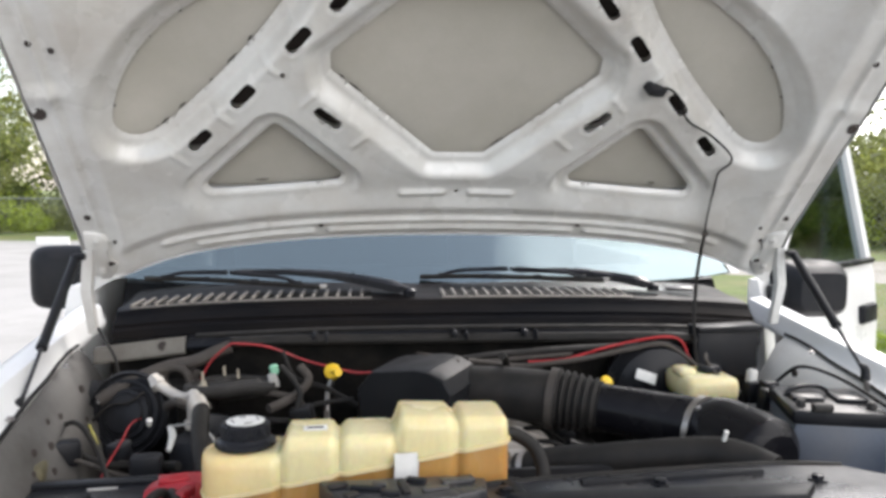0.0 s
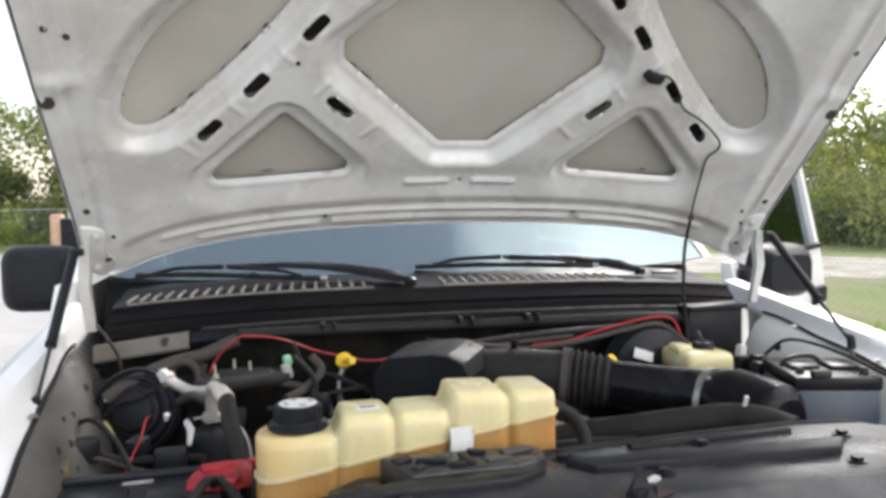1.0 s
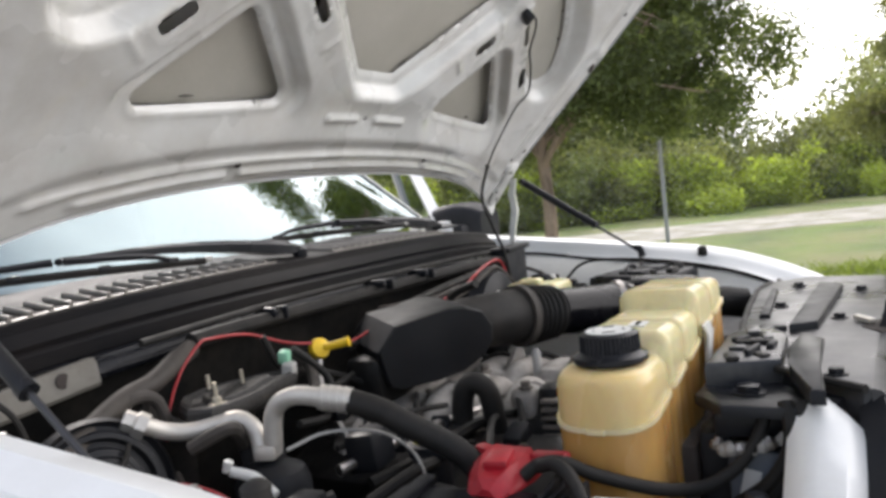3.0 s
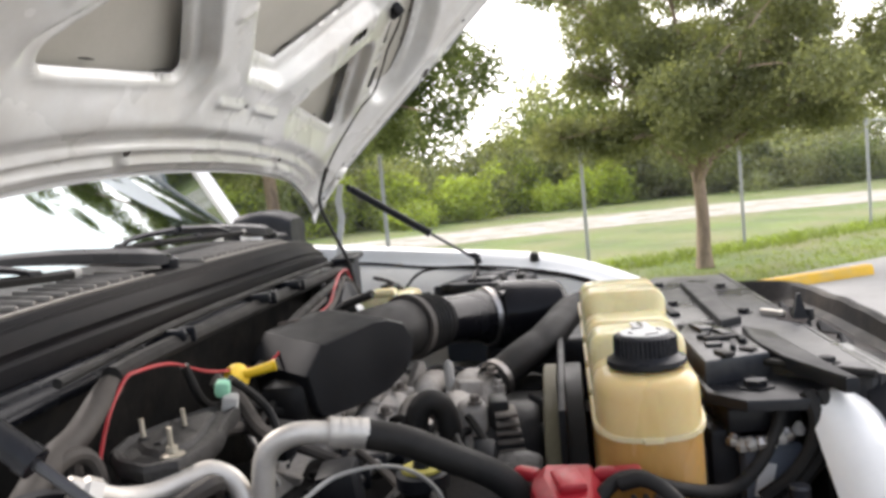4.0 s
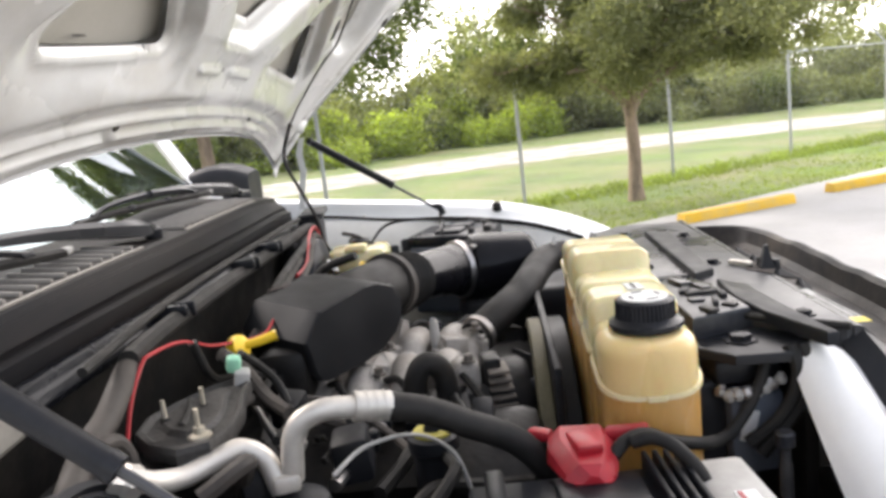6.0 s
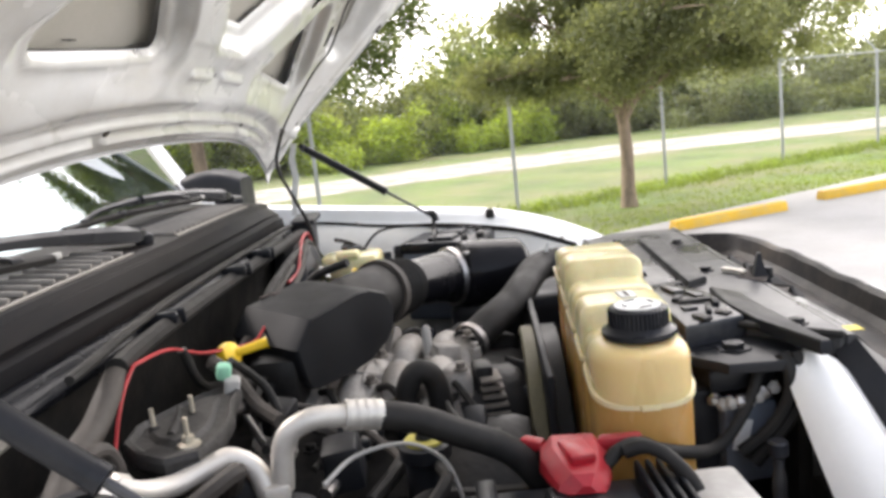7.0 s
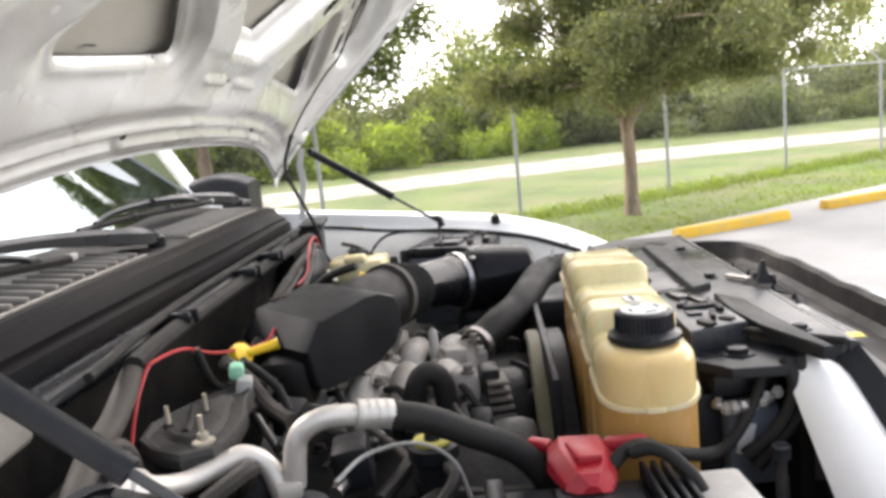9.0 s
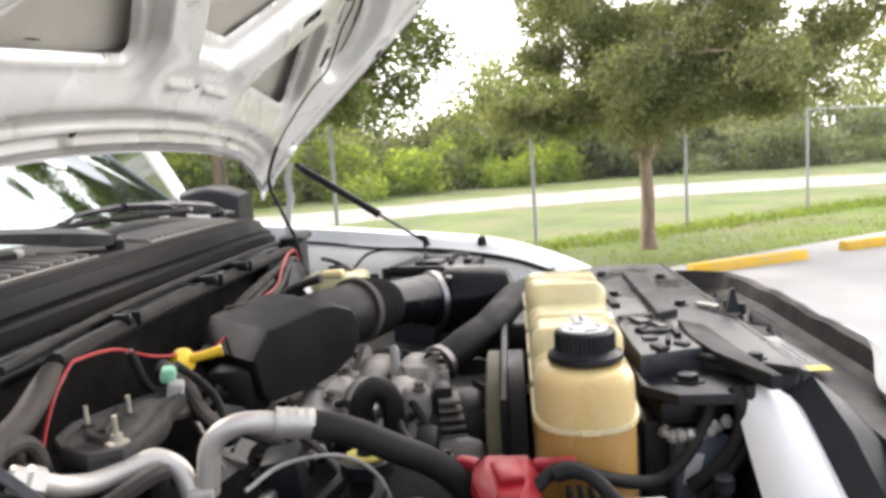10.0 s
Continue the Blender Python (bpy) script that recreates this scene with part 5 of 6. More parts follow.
hose = line("radiator_hose", "thick dusty black upper radiator hose", "hose", [(.46, 1.070, 1.215), (.425, 1.115, 1.225), (.376, 1.158, 1.222), (.262, 1.197, 1.205), (.20, 1.222, 1.193), (.14, 1.262, 1.178), (.08, 1.314, 1.150)], .0325, RUBBER, 16)
part("hose_clamp", lathe([(.033, -.006), (.0365, -.006), (.0365, .006), (.033, .006)], 24, pose(.092, 1.304, 1.155, 0, 76, -40)), STEEL, hose, "steel spring clamp")
part("hose_clamp", tube([(.40, 1.130, 1.252), (.402, 1.124, 1.274)], .004, sides=6), WHITE_CAP, hose)
line("overflow_hose", "looped black overflow hose beside the coolant tank", "hose", [(-.03, 1.09, 1.285), (.02, 1.10, 1.288), (.055, 1.085, 1.265), (.06, 1.055, 1.225), (.02, 1.02, 1.19), (-.05, 1.01, 1.17)], .0115, RUBBER, 12)
line("bypass_hose", "short curved black bypass hose", "hose", [(-.225, 1.402, 1.05), (-.232, 1.402, 1.15), (-.234, 1.392, 1.195), (-.230, 1.374, 1.208), (-.222, 1.354, 1.185), (-.214, 1.348, 1.10)], .018, RUBBER, 14)
ac = thing("air_conditioning_line", "bare aluminium air conditioning pipes with black hose", "pipe")
part("pipe", tube([(-.535, 1.398, 1.262), (-.549, 1.432, 1.270), (-.562, 1.466, 1.273), (-.568, 1.494, 1.254), (-.569, 1.503, 1.20)], .0125, 10, 14), ALU, ac, "bent aluminium pipe")
part("pipe", tube([(-.576, 1.516, 1.190), (-.570, 1.530, 1.225), (-.574, 1.554, 1.242), (-.592, 1.574, 1.240), (-.618, 1.600, 1.236), (-.643, 1.620, 1.243), (-.667, 1.629, 1.257), (-.675, 1.633, 1.262)], .0118, 10, 14), ALU, ac, "wavy aluminium pipe")
part("pipe_union", lathe([(.018, 0), (.018, .014), (.014, .018), (.014, .03), (.012, .032)], 6, pose(-.665, 1.628, 1.254, -40, -50, 0)), ALU, ac)
part("ferrule", tube([(-.548, 1.430, 1.270), (-.533, 1.391, 1.262)], .0168, sides=18), ALU, ac, "crimped aluminium ferrule")
for k in range(4):
    f = .12 + .24 * k
    part("crimp_ring", tube([(-.548 + .015 * (f - .04), 1.430 - .039 * (f - .04), 1.270 - .008 * f), (-.548 + .015 * (f + .04), 1.430 - .039 * (f + .04), 1.270 - .008 * f)], .0178, sides=18), ALU, ac)
part("rubber_hose", tube([(-.534, 1.394, 1.262), (-.528, 1.352, 1.250), (-.522, 1.312, 1.230), (-.505, 1.252, 1.193), (-.485, 1.21, 1.13), (-.47, 1.18, 1.06)], .0165, 8, 14), RUBBER, ac, "thick black rubber hose")
acc = part("accumulator", lathe([(.050, -.18), (.052, -.03), (.045, -.012), (.03, -.004), (.016, 0)], 28, pose(-.568, 1.512, 1.185)), BLACK, ac, "black accumulator canister")
part("fitting_block", cbox((-.570, 1.511, 1.200), (.036, .030, .020), .005, (0, 0, 20)), ALU, ac)
line("charge_cable", "thin pale cable looping over the engine", "cable", [(-.60, 1.45, 1.215), (-.555, 1.42, 1.225), (-.51, 1.37, 1.215), (-.49, 1.33, 1.18), (-.49, 1.31, 1.12)], .0026, WORN_GREY, 6)
line("heater_hose", "grey-brown heater hose beside the firewall", "hose", [(-.520, 1.690, 1.328), (-.55, 1.687, 1.318), (-.60, 1.685, 1.296), (-.66, 1.680, 1.285), (-.74, 1.665, 1.255), (-.80, 1.64, 1.22)], .0145, HOSE, 14)
line("heater_hose", "thin grey-brown vacuum hose under the firewall", "hose", [(-.600, 1.695, 1.275), (-.606, 1.690, 1.24), (-.60, 1.675, 1.18), (-.59, 1.65, 1.10)], .010, HOSE, 10)
line("red_wire", "loose red wire strung across the firewall", "wire", [(-.612, 1.665, 1.19), (-.590, 1.674, 1.247), (-.560, 1.674, 1.300), (-.522, 1.672, 1.333), (-.500, 1.668, 1.338), (-.43, 1.662, 1.330), (-.35, 1.655, 1.300), (-.29, 1.642, 1.286), (-.22, 1.62, 1.276), (-.13, 1.62, 1.290)], .0023, RED_WIRE, 6)
line("red_wire", "red and brown wires along the cowl", "wire", [(.17, 1.66, 1.285), (.26, 1.66, 1.290), (.36, 1.675, 1.312), (.46, 1.69, 1.328), (.53, 1.694, 1.333), (.565, 1.695, 1.318), (.585, 1.69, 1.27)], .0034, RED_WIRE, 6)
line("brown_wire", "brown loom taped along the cowl", "wire", [(.02, 1.62, 1.300), (.15, 1.645, 1.280), (.30, 1.66, 1.290), (.42, 1.68, 1.306), (.52, 1.69, 1.314), (.60, 1.68, 1.26)], .0065, HOSE, 8)
line("red_wire", "thin red wire hanging beside the blower", "wire", [(-.70, 1.60, 1.19), (-.70, 1.52, 1.200), (-.70, 1.45, 1.185), (-.715, 1.39, 1.15), (-.72, 1.35, 1.12)], .0018, RED_WIRE, 6)
line("battery_cable", "thick black battery cable drooping past the coolant tank", "cable", [(-.545, 1.150, 1.186), (-.535, 1.132, 1.198), (-.522, 1.108, 1.198), (-.500, 1.080, 1.178), (-.455, 1.025, 1.150), (-.405, .985, 1.136), (-.368, .950, 1.150), (-.352, .925, 1.185), (-.345, .915, 1.215)], .0080, RUBBER, 12)
line("battery_cable", "black cable on the battery", "cable", [(-.545, 1.128, 1.200), (-.552, 1.105, 1.206), (-.565, 1.082, 1.196), (-.588, 1.06, 1.165), (-.61, 1.05, 1.09)], .008, RUBBER, 12)
line("fender_cable", "thin black cable along the fender ledge", "cable", [(.76, 1.60, 1.24), (.785, 1.55, 1.285), (.80, 1.45, 1.29), (.80, 1.30, 1.275), (.795, 1.15, 1.245), (.77, 1.02, 1.20)], .004, RUBBER, 6)

# --- blower motor with concentric rings ---
blower = thing("blower_motor", "round black blower motor with ringed housing", "blower")
bl_m = pose(-.737, 1.635, 1.190, 72, 0, -14) @ Matrix.Scale(.82, 4)
part("housing", lathe([(.115, -.06), (.118, 0), (.110, .012), (.104, .000), (.098, .000), (.092, .014), (.084, .014), (.080, .002), (.072, .002), (.066, .016), (.056, .018), (.050, .028), (.020, .036), (.004, .036)], 40, bl_m), BLACK, blower)
part("terminal", cbox(tuple(bl_m @ Vector((-.075, .03, .018))), (.010, .010, .010), .004), LABEL, blower)
part("lead", tube([tuple(bl_m @ Vector(p)) for p in ((.05, .06, .02), (.02, .03, .045), (-.03, .02, .045), (-.09, -.03, .03))], .0035, 8, 6), RUBBER, blower)
duct = part("evaporator_case", loft([[(x, 1.70, 1.06), (x, 1.665, 1.10), (x, 1.66, 1.205), (x, 1.680, 1.228), (x, 1.735, 1.245), (x, 1.75, 1.06)] for x in np.linspace(-.86, -.56, 8)]), ENGINE, blower, "black evaporator case")
flange = tagged(part("firewall_flange", sweep_x([(1.726, 1.300), (1.722, 1.306), (1.727, 1.334), (1.733, 1.340), (1.746, 1.340), (1.746, 1.300)], list(np.linspace(-.85, -.635, 14)), lambda x: (.05 * (abs(x) / .82) ** 2.4, -.004 + .13 * (x + .66))), TAN, None), "dusty cream firewall flange, darkened for its shaded side view", "flange")
part("flange_hole", lathe([(.011, 0), (.011, .003), (.006, .003)], 16, pose(-.687, 1.760, 1.318, 84, 0, 4)), CAVITY, flange)

# --- master cylinder, booster, relay box ---
booster = thing("brake_booster", "round black brake booster on the firewall", "booster")
part("drum", lathe([(.05, -.06), (.118, -.05), (.125, -.03), (.125, -.01), (.112, .004), (.105, .02), (.06, .04), (.03, .045)], 36, pose(.50, 1.70, 1.20, 90, 0, 0)), SATIN, booster)
part("label", cbox((.455, 1.645, 1.247), (.05, .003, .026), .001, (-25, 18, -8)), LABEL, booster, "white paper label")
part("master_cylinder", tube([(.55, 1.66, 1.195), (.555, 1.54, 1.195)], .025, sides=14), CAST, booster)
res = thing("brake_reservoir", "pale yellow brake fluid reservoir with black cap", "reservoir")
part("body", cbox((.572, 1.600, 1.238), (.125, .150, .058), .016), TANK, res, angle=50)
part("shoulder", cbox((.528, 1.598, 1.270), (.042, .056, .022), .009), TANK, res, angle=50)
part("cap", lathe([(.026, 0), (.027, .006), (.024, .014), (.008, .017), (.002, .017)], 24, pose(.590, 1.598, 1.268)), SATIN, res, "black screw cap")
relay = thing("relay_box", "dull black relay box below the cowl", "relay box")
part("box", cbox((.69, 1.735, 1.285), (.17, .05, .12), .008, (0, 0, 6)), BLACK, relay)
part("lid", cbox((.69, 1.728, 1.349), (.178, .062, .014), .004, (0, 0, 6)), BLACK, relay)
part("plug", cbox((.705, 1.615, 1.250), (.022, .022, .034), .006, (0, 8, 10)), WHITE_CAP, relay, "white plug")
for k in range(4):
    part("connector", cbox((.70 + .02 * (k % 2), 1.60 - .035 * k, 1.215 + .01 * (k % 2)), (.04, .03, .05), .006, (0, 5 * k, 10)), BLACK, relay)

# --- fan, shroud and cooler ---
fan = thing("fan_shroud", "yellowed plastic fan shroud behind the radiator", "fan shroud")
part("shroud_panel", cbox((.12, 1.185, 1.06), (.80, .012, .28), .004), BLACK, fan)
for y0, y1, m in ((1.150, 1.190, BLACK), (1.190, 1.216, TAN_BOARD)):
    secs = []
    for a in np.linspace(62, 200, 24):
        c, q = math.cos(radians(a)), math.sin(radians(a))
        secs.append([(-.02 + r * c, y, .905 + r * q) for r, y in ((.285, y0), (.290, y0 + .003), (.290, y1 - .003), (.284, y1), (.278, y1), (.278, y0))])
    part("shroud_ring", loft(secs), m, fan, "curved rim of the shroud")
for k in range(7):
    a = 2 * math.pi * k / 7
    bl = cbox((0, 0, .13), (.075, .006, .18), .002, (0, 0, 32))
    bmesh.ops.transform(bl, matrix=pose(.0, 1.225, .92) @ Matrix.Rotation(a, 4, "Y"), verts=bl.verts)
    part("fan_blade", bl, BLACK, fan)
part("radiator_core", cbox((.10, 1.03, .95), (.86, .05, .42), .006), CAVITY, fan)

# --- relay stack beside the radiator ---
horn = thing("relay_stack", "black relay stack with corroded posts beside the battery", "relays")
part("stack_body", cbox((-.318, .930, 1.105), (.05, .075, .115), .007, (0, 0, 8)), BLUE_GREY, horn, "dusty blue-grey relay body")
part("stack_block", cbox((-.300, .985, 1.09), (.06, .04, .18), .008, (0, 0, 8)), BLACK, horn)
part("top_plate", plate([(-.25, 1.0), (-.325, 1.003), (-.372, .962), (-.374, .890), (-.362, .838), (-.30, .826), (-.232, .835), (-.20, .874), (-.19, .99)], 1.214, 1.228, .004), SATIN, horn)
part("plate_bolt", bolt((-.312, .938, 1.228), .015, .010), SATIN, horn)
part("fuse_lid", plate([(-.292, .995), (-.258, .905), (-.10, .915), (-.05, .940), (-.045, .985), (-.10, 1.0)], 1.215, 1.260, .006), GREY, horn, "dusty dark fuse box lid")
for k, (x, y, a, b, h, turn) in enumerate(((-.265, .965, .030, .016, .010, 20), (-.225, .945, .045, .008, .014, -12), (-.205, .968, .020, .022, .008, 5), (-.170, .950, .012, .050, .010, 8), (-.150, .972, .030, .012, .012, -25), (-.125, .940, .040, .014, .008, 14), (-.245, .930, .022, .014, .007, 40), (-.190, .925, .028, .010, .012, -6), (-.09, .965, .05, .02, .012, 12))):
    part("clip", cbox((x, y, 1.260 + h * .3), (a, b, h * .6), .002, (0, 0, turn)), (DUSTY, BLACK, GREY)[k % 3], horn)
part("stack_cap", cbox((-.285, .940, 1.192), (.10, .095, .034), .008, (0, 0, 8)), SATIN, horn)
rng = random.Random(23)
for k in range(8):
    f = k / 7
    part("post", lathe([(.006, 0), (.0085, .003), (.009, .009), (.006, .012), (.0045, .016)], 7, pose(-.345 - .012 * math.sin(3 * f), .978 - .080 * f, 1.160 + .014 * f * f + rng.uniform(-.003, .003), rng.uniform(-20, 20), rng.uniform(-20, 20), 0)), WORN_GREY if k % 3 else STEEL, horn, "corroded metal post")
part("label", cbox((-.345, .940, 1.118), (.002, .020, .044), 0, (14, 0, 8)), LABEL, horn, "small white label")
part("drier_cap", lathe([(.009, -.12), (.009, -.035), (.007, -.03), (.007, -.012), (.012, -.008), (.0125, .008), (.009, .011)], 14, pose(-.42, .920, 1.130)), GREY, horn, "pale grey valve cap")
for d in (0, .016):
    part("loom_arc", tube([(-.36, .890 - d, 1.232), (-.372, .884 - d, 1.205), (-.374, .890 - d, 1.170), (-.372, .915 - d, 1.132), (-.37, .950 - d, 1.105 - d)], .0095, 8, 10), RUBBER, horn, "thick black taped cable")

# --- dark floor of the bay, splash shield, looms ---
shield = tagged(part("splash_shield", cbox((0, 1.28, .72), (1.6, 1.1, .03), .01), ENGINE, None), "dark grimy splash shield under the engine", "splash shield")
# added panels, not seen parts: they stop light entering the bay low down
part("front_wall", cbox((-.59, .835, .87), (.54, .02, .34), .004), ENGINE, shield)
part("front_wall", cbox((.30, .85, .93), (1.25, .02, .46), .004), ENGINE, shield)
for x in (-.735, .735):
    part("side_wall", cbox((x, 1.30, .80), (.02, 1.0, .22), .004), ENGINE, shield)
rng = random.Random(11)
looms = [[(.28, 1.675, 1.300), (.10, 1.660, 1.290), (-.06, 1.655, 1.275), (-.20, 1.650, 1.262)], [(.45, 1.69, 1.315), (.20, 1.672, 1.308), (.0, 1.66, 1.292), (-.16, 1.655, 1.25)], [(-.84, 1.52, 1.20), (-.79, 1.47, 1.22), (-.74, 1.42, 1.19), (-.70, 1.36, 1.14)], [(-.64, 1.58, 1.22), (-.61, 1.54, 1.24), (-.58, 1.55, 1.22), (-.55, 1.57, 1.18)], [(-.40, 1.60, 1.30), (-.37, 1.585, 1.27), (-.355, 1.57, 1.24), (-.37, 1.55, 1.20)], [(-.56, 1.36, 1.14), (-.50, 1.33, 1.16), (-.44, 1.34, 1.15), (-.36, 1.36, 1.13)], [(-.86, 1.40, 1.13), (-.80, 1.43, 1.16), (-.70, 1.42, 1.13), (-.62, 1.40, 1.12)], [(-.82, 1.50, 1.17), (-.76, 1.46, 1.145), (-.66, 1.44, 1.14), (-.58, 1.40, 1.15)],
         [(-.46, 1.55, 1.20), (-.38, 1.56, 1.19), (-.33, 1.60, 1.21), (-.24, 1.61, 1.22)], [(-.44, 1.60, 1.245), (-.37, 1.60, 1.225), (-.33, 1.56, 1.19), (-.30, 1.50, 1.15)],
         [(-.44, 1.50, 1.16), (-.36, 1.47, 1.17), (-.28, 1.47, 1.17), (-.2, 1.45, 1.16)], [(-.46, 1.43, 1.12), (-.38, 1.40, 1.13), (-.25, 1.38, 1.14), (-.15, 1.38, 1.13)],
         [(-.42, 1.36, 1.11), (-.34, 1.42, 1.14), (-.30, 1.50, 1.18), (-.30, 1.58, 1.20)], [(-.20, 1.64, 1.26), (-.05, 1.66, 1.27), (.10, 1.65, 1.25), (.25, 1.64, 1.26)],
         [(.10, 1.64, 1.20), (.2, 1.60, 1.23), (.32, 1.58, 1.22), (.42, 1.62, 1.22)],
         [(-.36, 1.64, 1.29), (-.34, 1.62, 1.26), (-.38, 1.58, 1.23), (-.42, 1.54, 1.22)], [(-.40, 1.66, 1.32), (-.37, 1.65, 1.26), (-.30, 1.63, 1.24), (-.22, 1.6, 1.20)],
         [(.08, 1.52, 1.33), (.10, 1.58, 1.31), (.12, 1.62, 1.28), (.2, 1.66, 1.27)], [(.60, 1.64, 1.30), (.585, 1.60, 1.29), (.60, 1.56, 1.26), (.64, 1.54, 1.23)],
         [(-.52, 1.40, 1.10), (-.46, 1.36, 1.12), (-.42, 1.30, 1.10), (-.38, 1.24, 1.08)], [(-.34, 1.30, 1.14), (-.24, 1.34, 1.155), (-.16, 1.33, 1.14), (-.1, 1.36, 1.12)]]
for k, pts in enumerate(looms):
    line("wiring_loom", "dusty black taped wiring loom", "wiring loom", pts, (.006, .0085, .005, .010)[k % 4], RUBBER if k % 3 else HOSE, 8, "wiring looms")
for p, s in (((-.80, 1.44, 1.17), (.05, .04, .05)), ((-.64, 1.40, 1.15), (.06, .04, .05)), ((-.40, 1.47, 1.15), (.07, .05, .06)), ((-.35, 1.56, 1.20), (.05, .04, .04)), ((.40, 1.60, 1.20), (.05, .04, .05)), ((-.54, 1.55, 1.18), (.06, .05, .06)), ((-.71, 1.47, 1.16), (.035, .05, .04))):
    tagged(part("connector_block", cbox(p, s, .008, (rng.uniform(-10, 10), rng.uniform(-15, 15), rng.uniform(-30, 30))), BLACK, None), "black plastic wiring connector block", "connector", "connector blocks")
clip = tagged(part("white_fitting", tube([(-.622, 1.530, 1.188), (-.612, 1.500, 1.178), (-.612, 1.465, 1.160)], [.007, .008, .005], 6, 10), WHITE_CAP, None), "white nylon pipe fitting beside the accumulator", "fitting")
tagged(part("white_fitting", lathe([(.004, -.010), (.0055, 0), (.006, .004), (.003, .006)], 14, pose(-.657, 1.497, 1.212, 25, 10, 0)), WHITE_CAP, None), "white nylon cap beside the blower motor", "fitting")

sleeve = tagged(part("wire_sleeve", tube([(-.772, 1.49, 1.21), (-.758, 1.465, 1.20), (-.742, 1.44, 1.185)], .0028, 5, 8), OLIVE, None), "short olive sleeve on a thin wire", "wire")
line("grey_hose", "grey-brown hose looping under the cowl edge", "hose", [(-.655, 1.70, 1.20), (-.668, 1.685, 1.255), (-.650, 1.672, 1.285), (-.615, 1.665, 1.275), (-.60, 1.66, 1.22)], .009, HOSE, 10)
line("washer_hose", "thin black washer hose beside the hinge", "hose", [(-.835, 1.77, 1.36), (-.81, 1.74, 1.335), (-.785, 1.72, 1.30), (-.775, 1.71, 1.26)], .004, RUBBER, 6)
pad = tagged(part("foam_block", cbox((-.825, 1.335, 1.165), (.05, .09, .05), .015, (0, 0, 12), seg=3), TAN_BOARD, None), "yellowed foam block beside the battery", "foam")

# ---------- outdoors ----------
LOT_D = Vector((.55, -.835, 0))
FENCE_D = Vector((.561, -.828, 0))
FENCE_P = Vector((10.4, .79, 0))


def sheet(name, rows, material, label, category, z):
    """A ground sheet between two edges given as rows of (left, right) points."""
    bm = bmesh.new()
    prev = None
    for a, b in rows:
        cur = [bm.verts.new((a[0] + (b[0] - a[0]) * f, a[1] + (b[1] - a[1]) * f, z)) for f in np.linspace(0, 1, 9)]
        if prev:
            for k in range(8):
                bm.faces.new((prev[k], prev[k + 1], cur[k + 1], cur[k]))
        prev = cur
    return tagged(part(name, bm, material, None), label, category, kind="structure")


bm = bmesh.new()
bmesh.ops.create_grid(bm, x_segments=60, y_segments=60, size=900)
tagged(part("ground", bm, GRASS, None), "mown green grass with dry patches", "ground", kind="structure")
edge0 = Vector((8.4, -.95, 0))
bm = bmesh.new()
e_a, e_b = edge0 - LOT_D * 16, edge0 + LOT_D * 45
outline = [(e_a.x, e_a.y), (e_b.x, e_b.y), (-60, e_b.y), (-60, 27), (-2, 27)]
tagged(part("parking_lot", plate(outline, -.12, .012), CONCRETE, None, smooth=False), "pale worn concrete parking lot", "pavement", kind="structure")
near = [(2, 21), (7.4, 15.4), (11.5, 12), (14.5, 8.6), (16.8, 5.4), (18.0, 3.2), (18.8, .9), (19.7, -2.1), (20.1, -5.1), (20.3, -8.6), (22, -17), (30, -40)]
far = [(5, 25.5), (10.5, 20), (15.5, 15.5), (18.5, 11.5), (21, 7.2), (22.2, 4.3), (24.2, .9), (25, -3), (25.4, -6.8), (24.8, -10.6), (27, -19), (36, -39)]
sheet("dirt_road", [(near[i], far[i]) for i in range(len(near))], DIRT_ROAD, "pale shell track beyond the fence", "road", .008)


def grass_tufts(n, place, h0, h1, seed):
    rng = np.random.default_rng(seed)
    verts, faces = [], []
    for _ in range(n):
        x, y = place(rng)
        for _ in range(3):
            bx, by = x + rng.normal(0, .03), y + rng.normal(0, .03)
            h, a, w = rng.uniform(h0, h1), rng.uniform(0, 2 * math.pi), rng.uniform(.004, .009)
            dx, dy, l = math.cos(a), math.sin(a), rng.uniform(.2, .8) * h
            k = len(verts)
            verts += [(bx - dy * w, by + dx * w, 0), (bx + dy * w, by - dx * w, 0), (bx + dx * l - dy * w * .4, by + dy * l + dx * w * .4, h * .8), (bx + dx * l * 1.5, by + dy * l * 1.5, h)]
            faces += [(k, k + 1, k + 2), (k + 2, k + 1, k + 3)]
    return verts, faces


def lot_strip(rng):
    q = edge0 + LOT_D * rng.uniform(-9, 14) + Vector((.835, .55, 0)) * abs(rng.normal(.05, 1.2))
    return q.x, q.y


v1, f1 = grass_tufts(6000, lot_strip, .01, .05, 3)
tagged(raw("grass_blades", v1, f1, BLADE), "short green grass blades at the lot's edge", "grass", kind="stuff")


def fence_strip(rng):
    q = FENCE_P + FENCE_D * rng.uniform(-9, 12) + Vector((.828, .561, 0)) * rng.normal(0, .25)
    return q.x, q.y


v1, f1 = grass_tufts(3000, fence_strip, .03, .16, 5)
tagged(raw("grass_blades", v1, f1, BLADE), "taller uncut grass along the fence", "grass", kind="stuff")

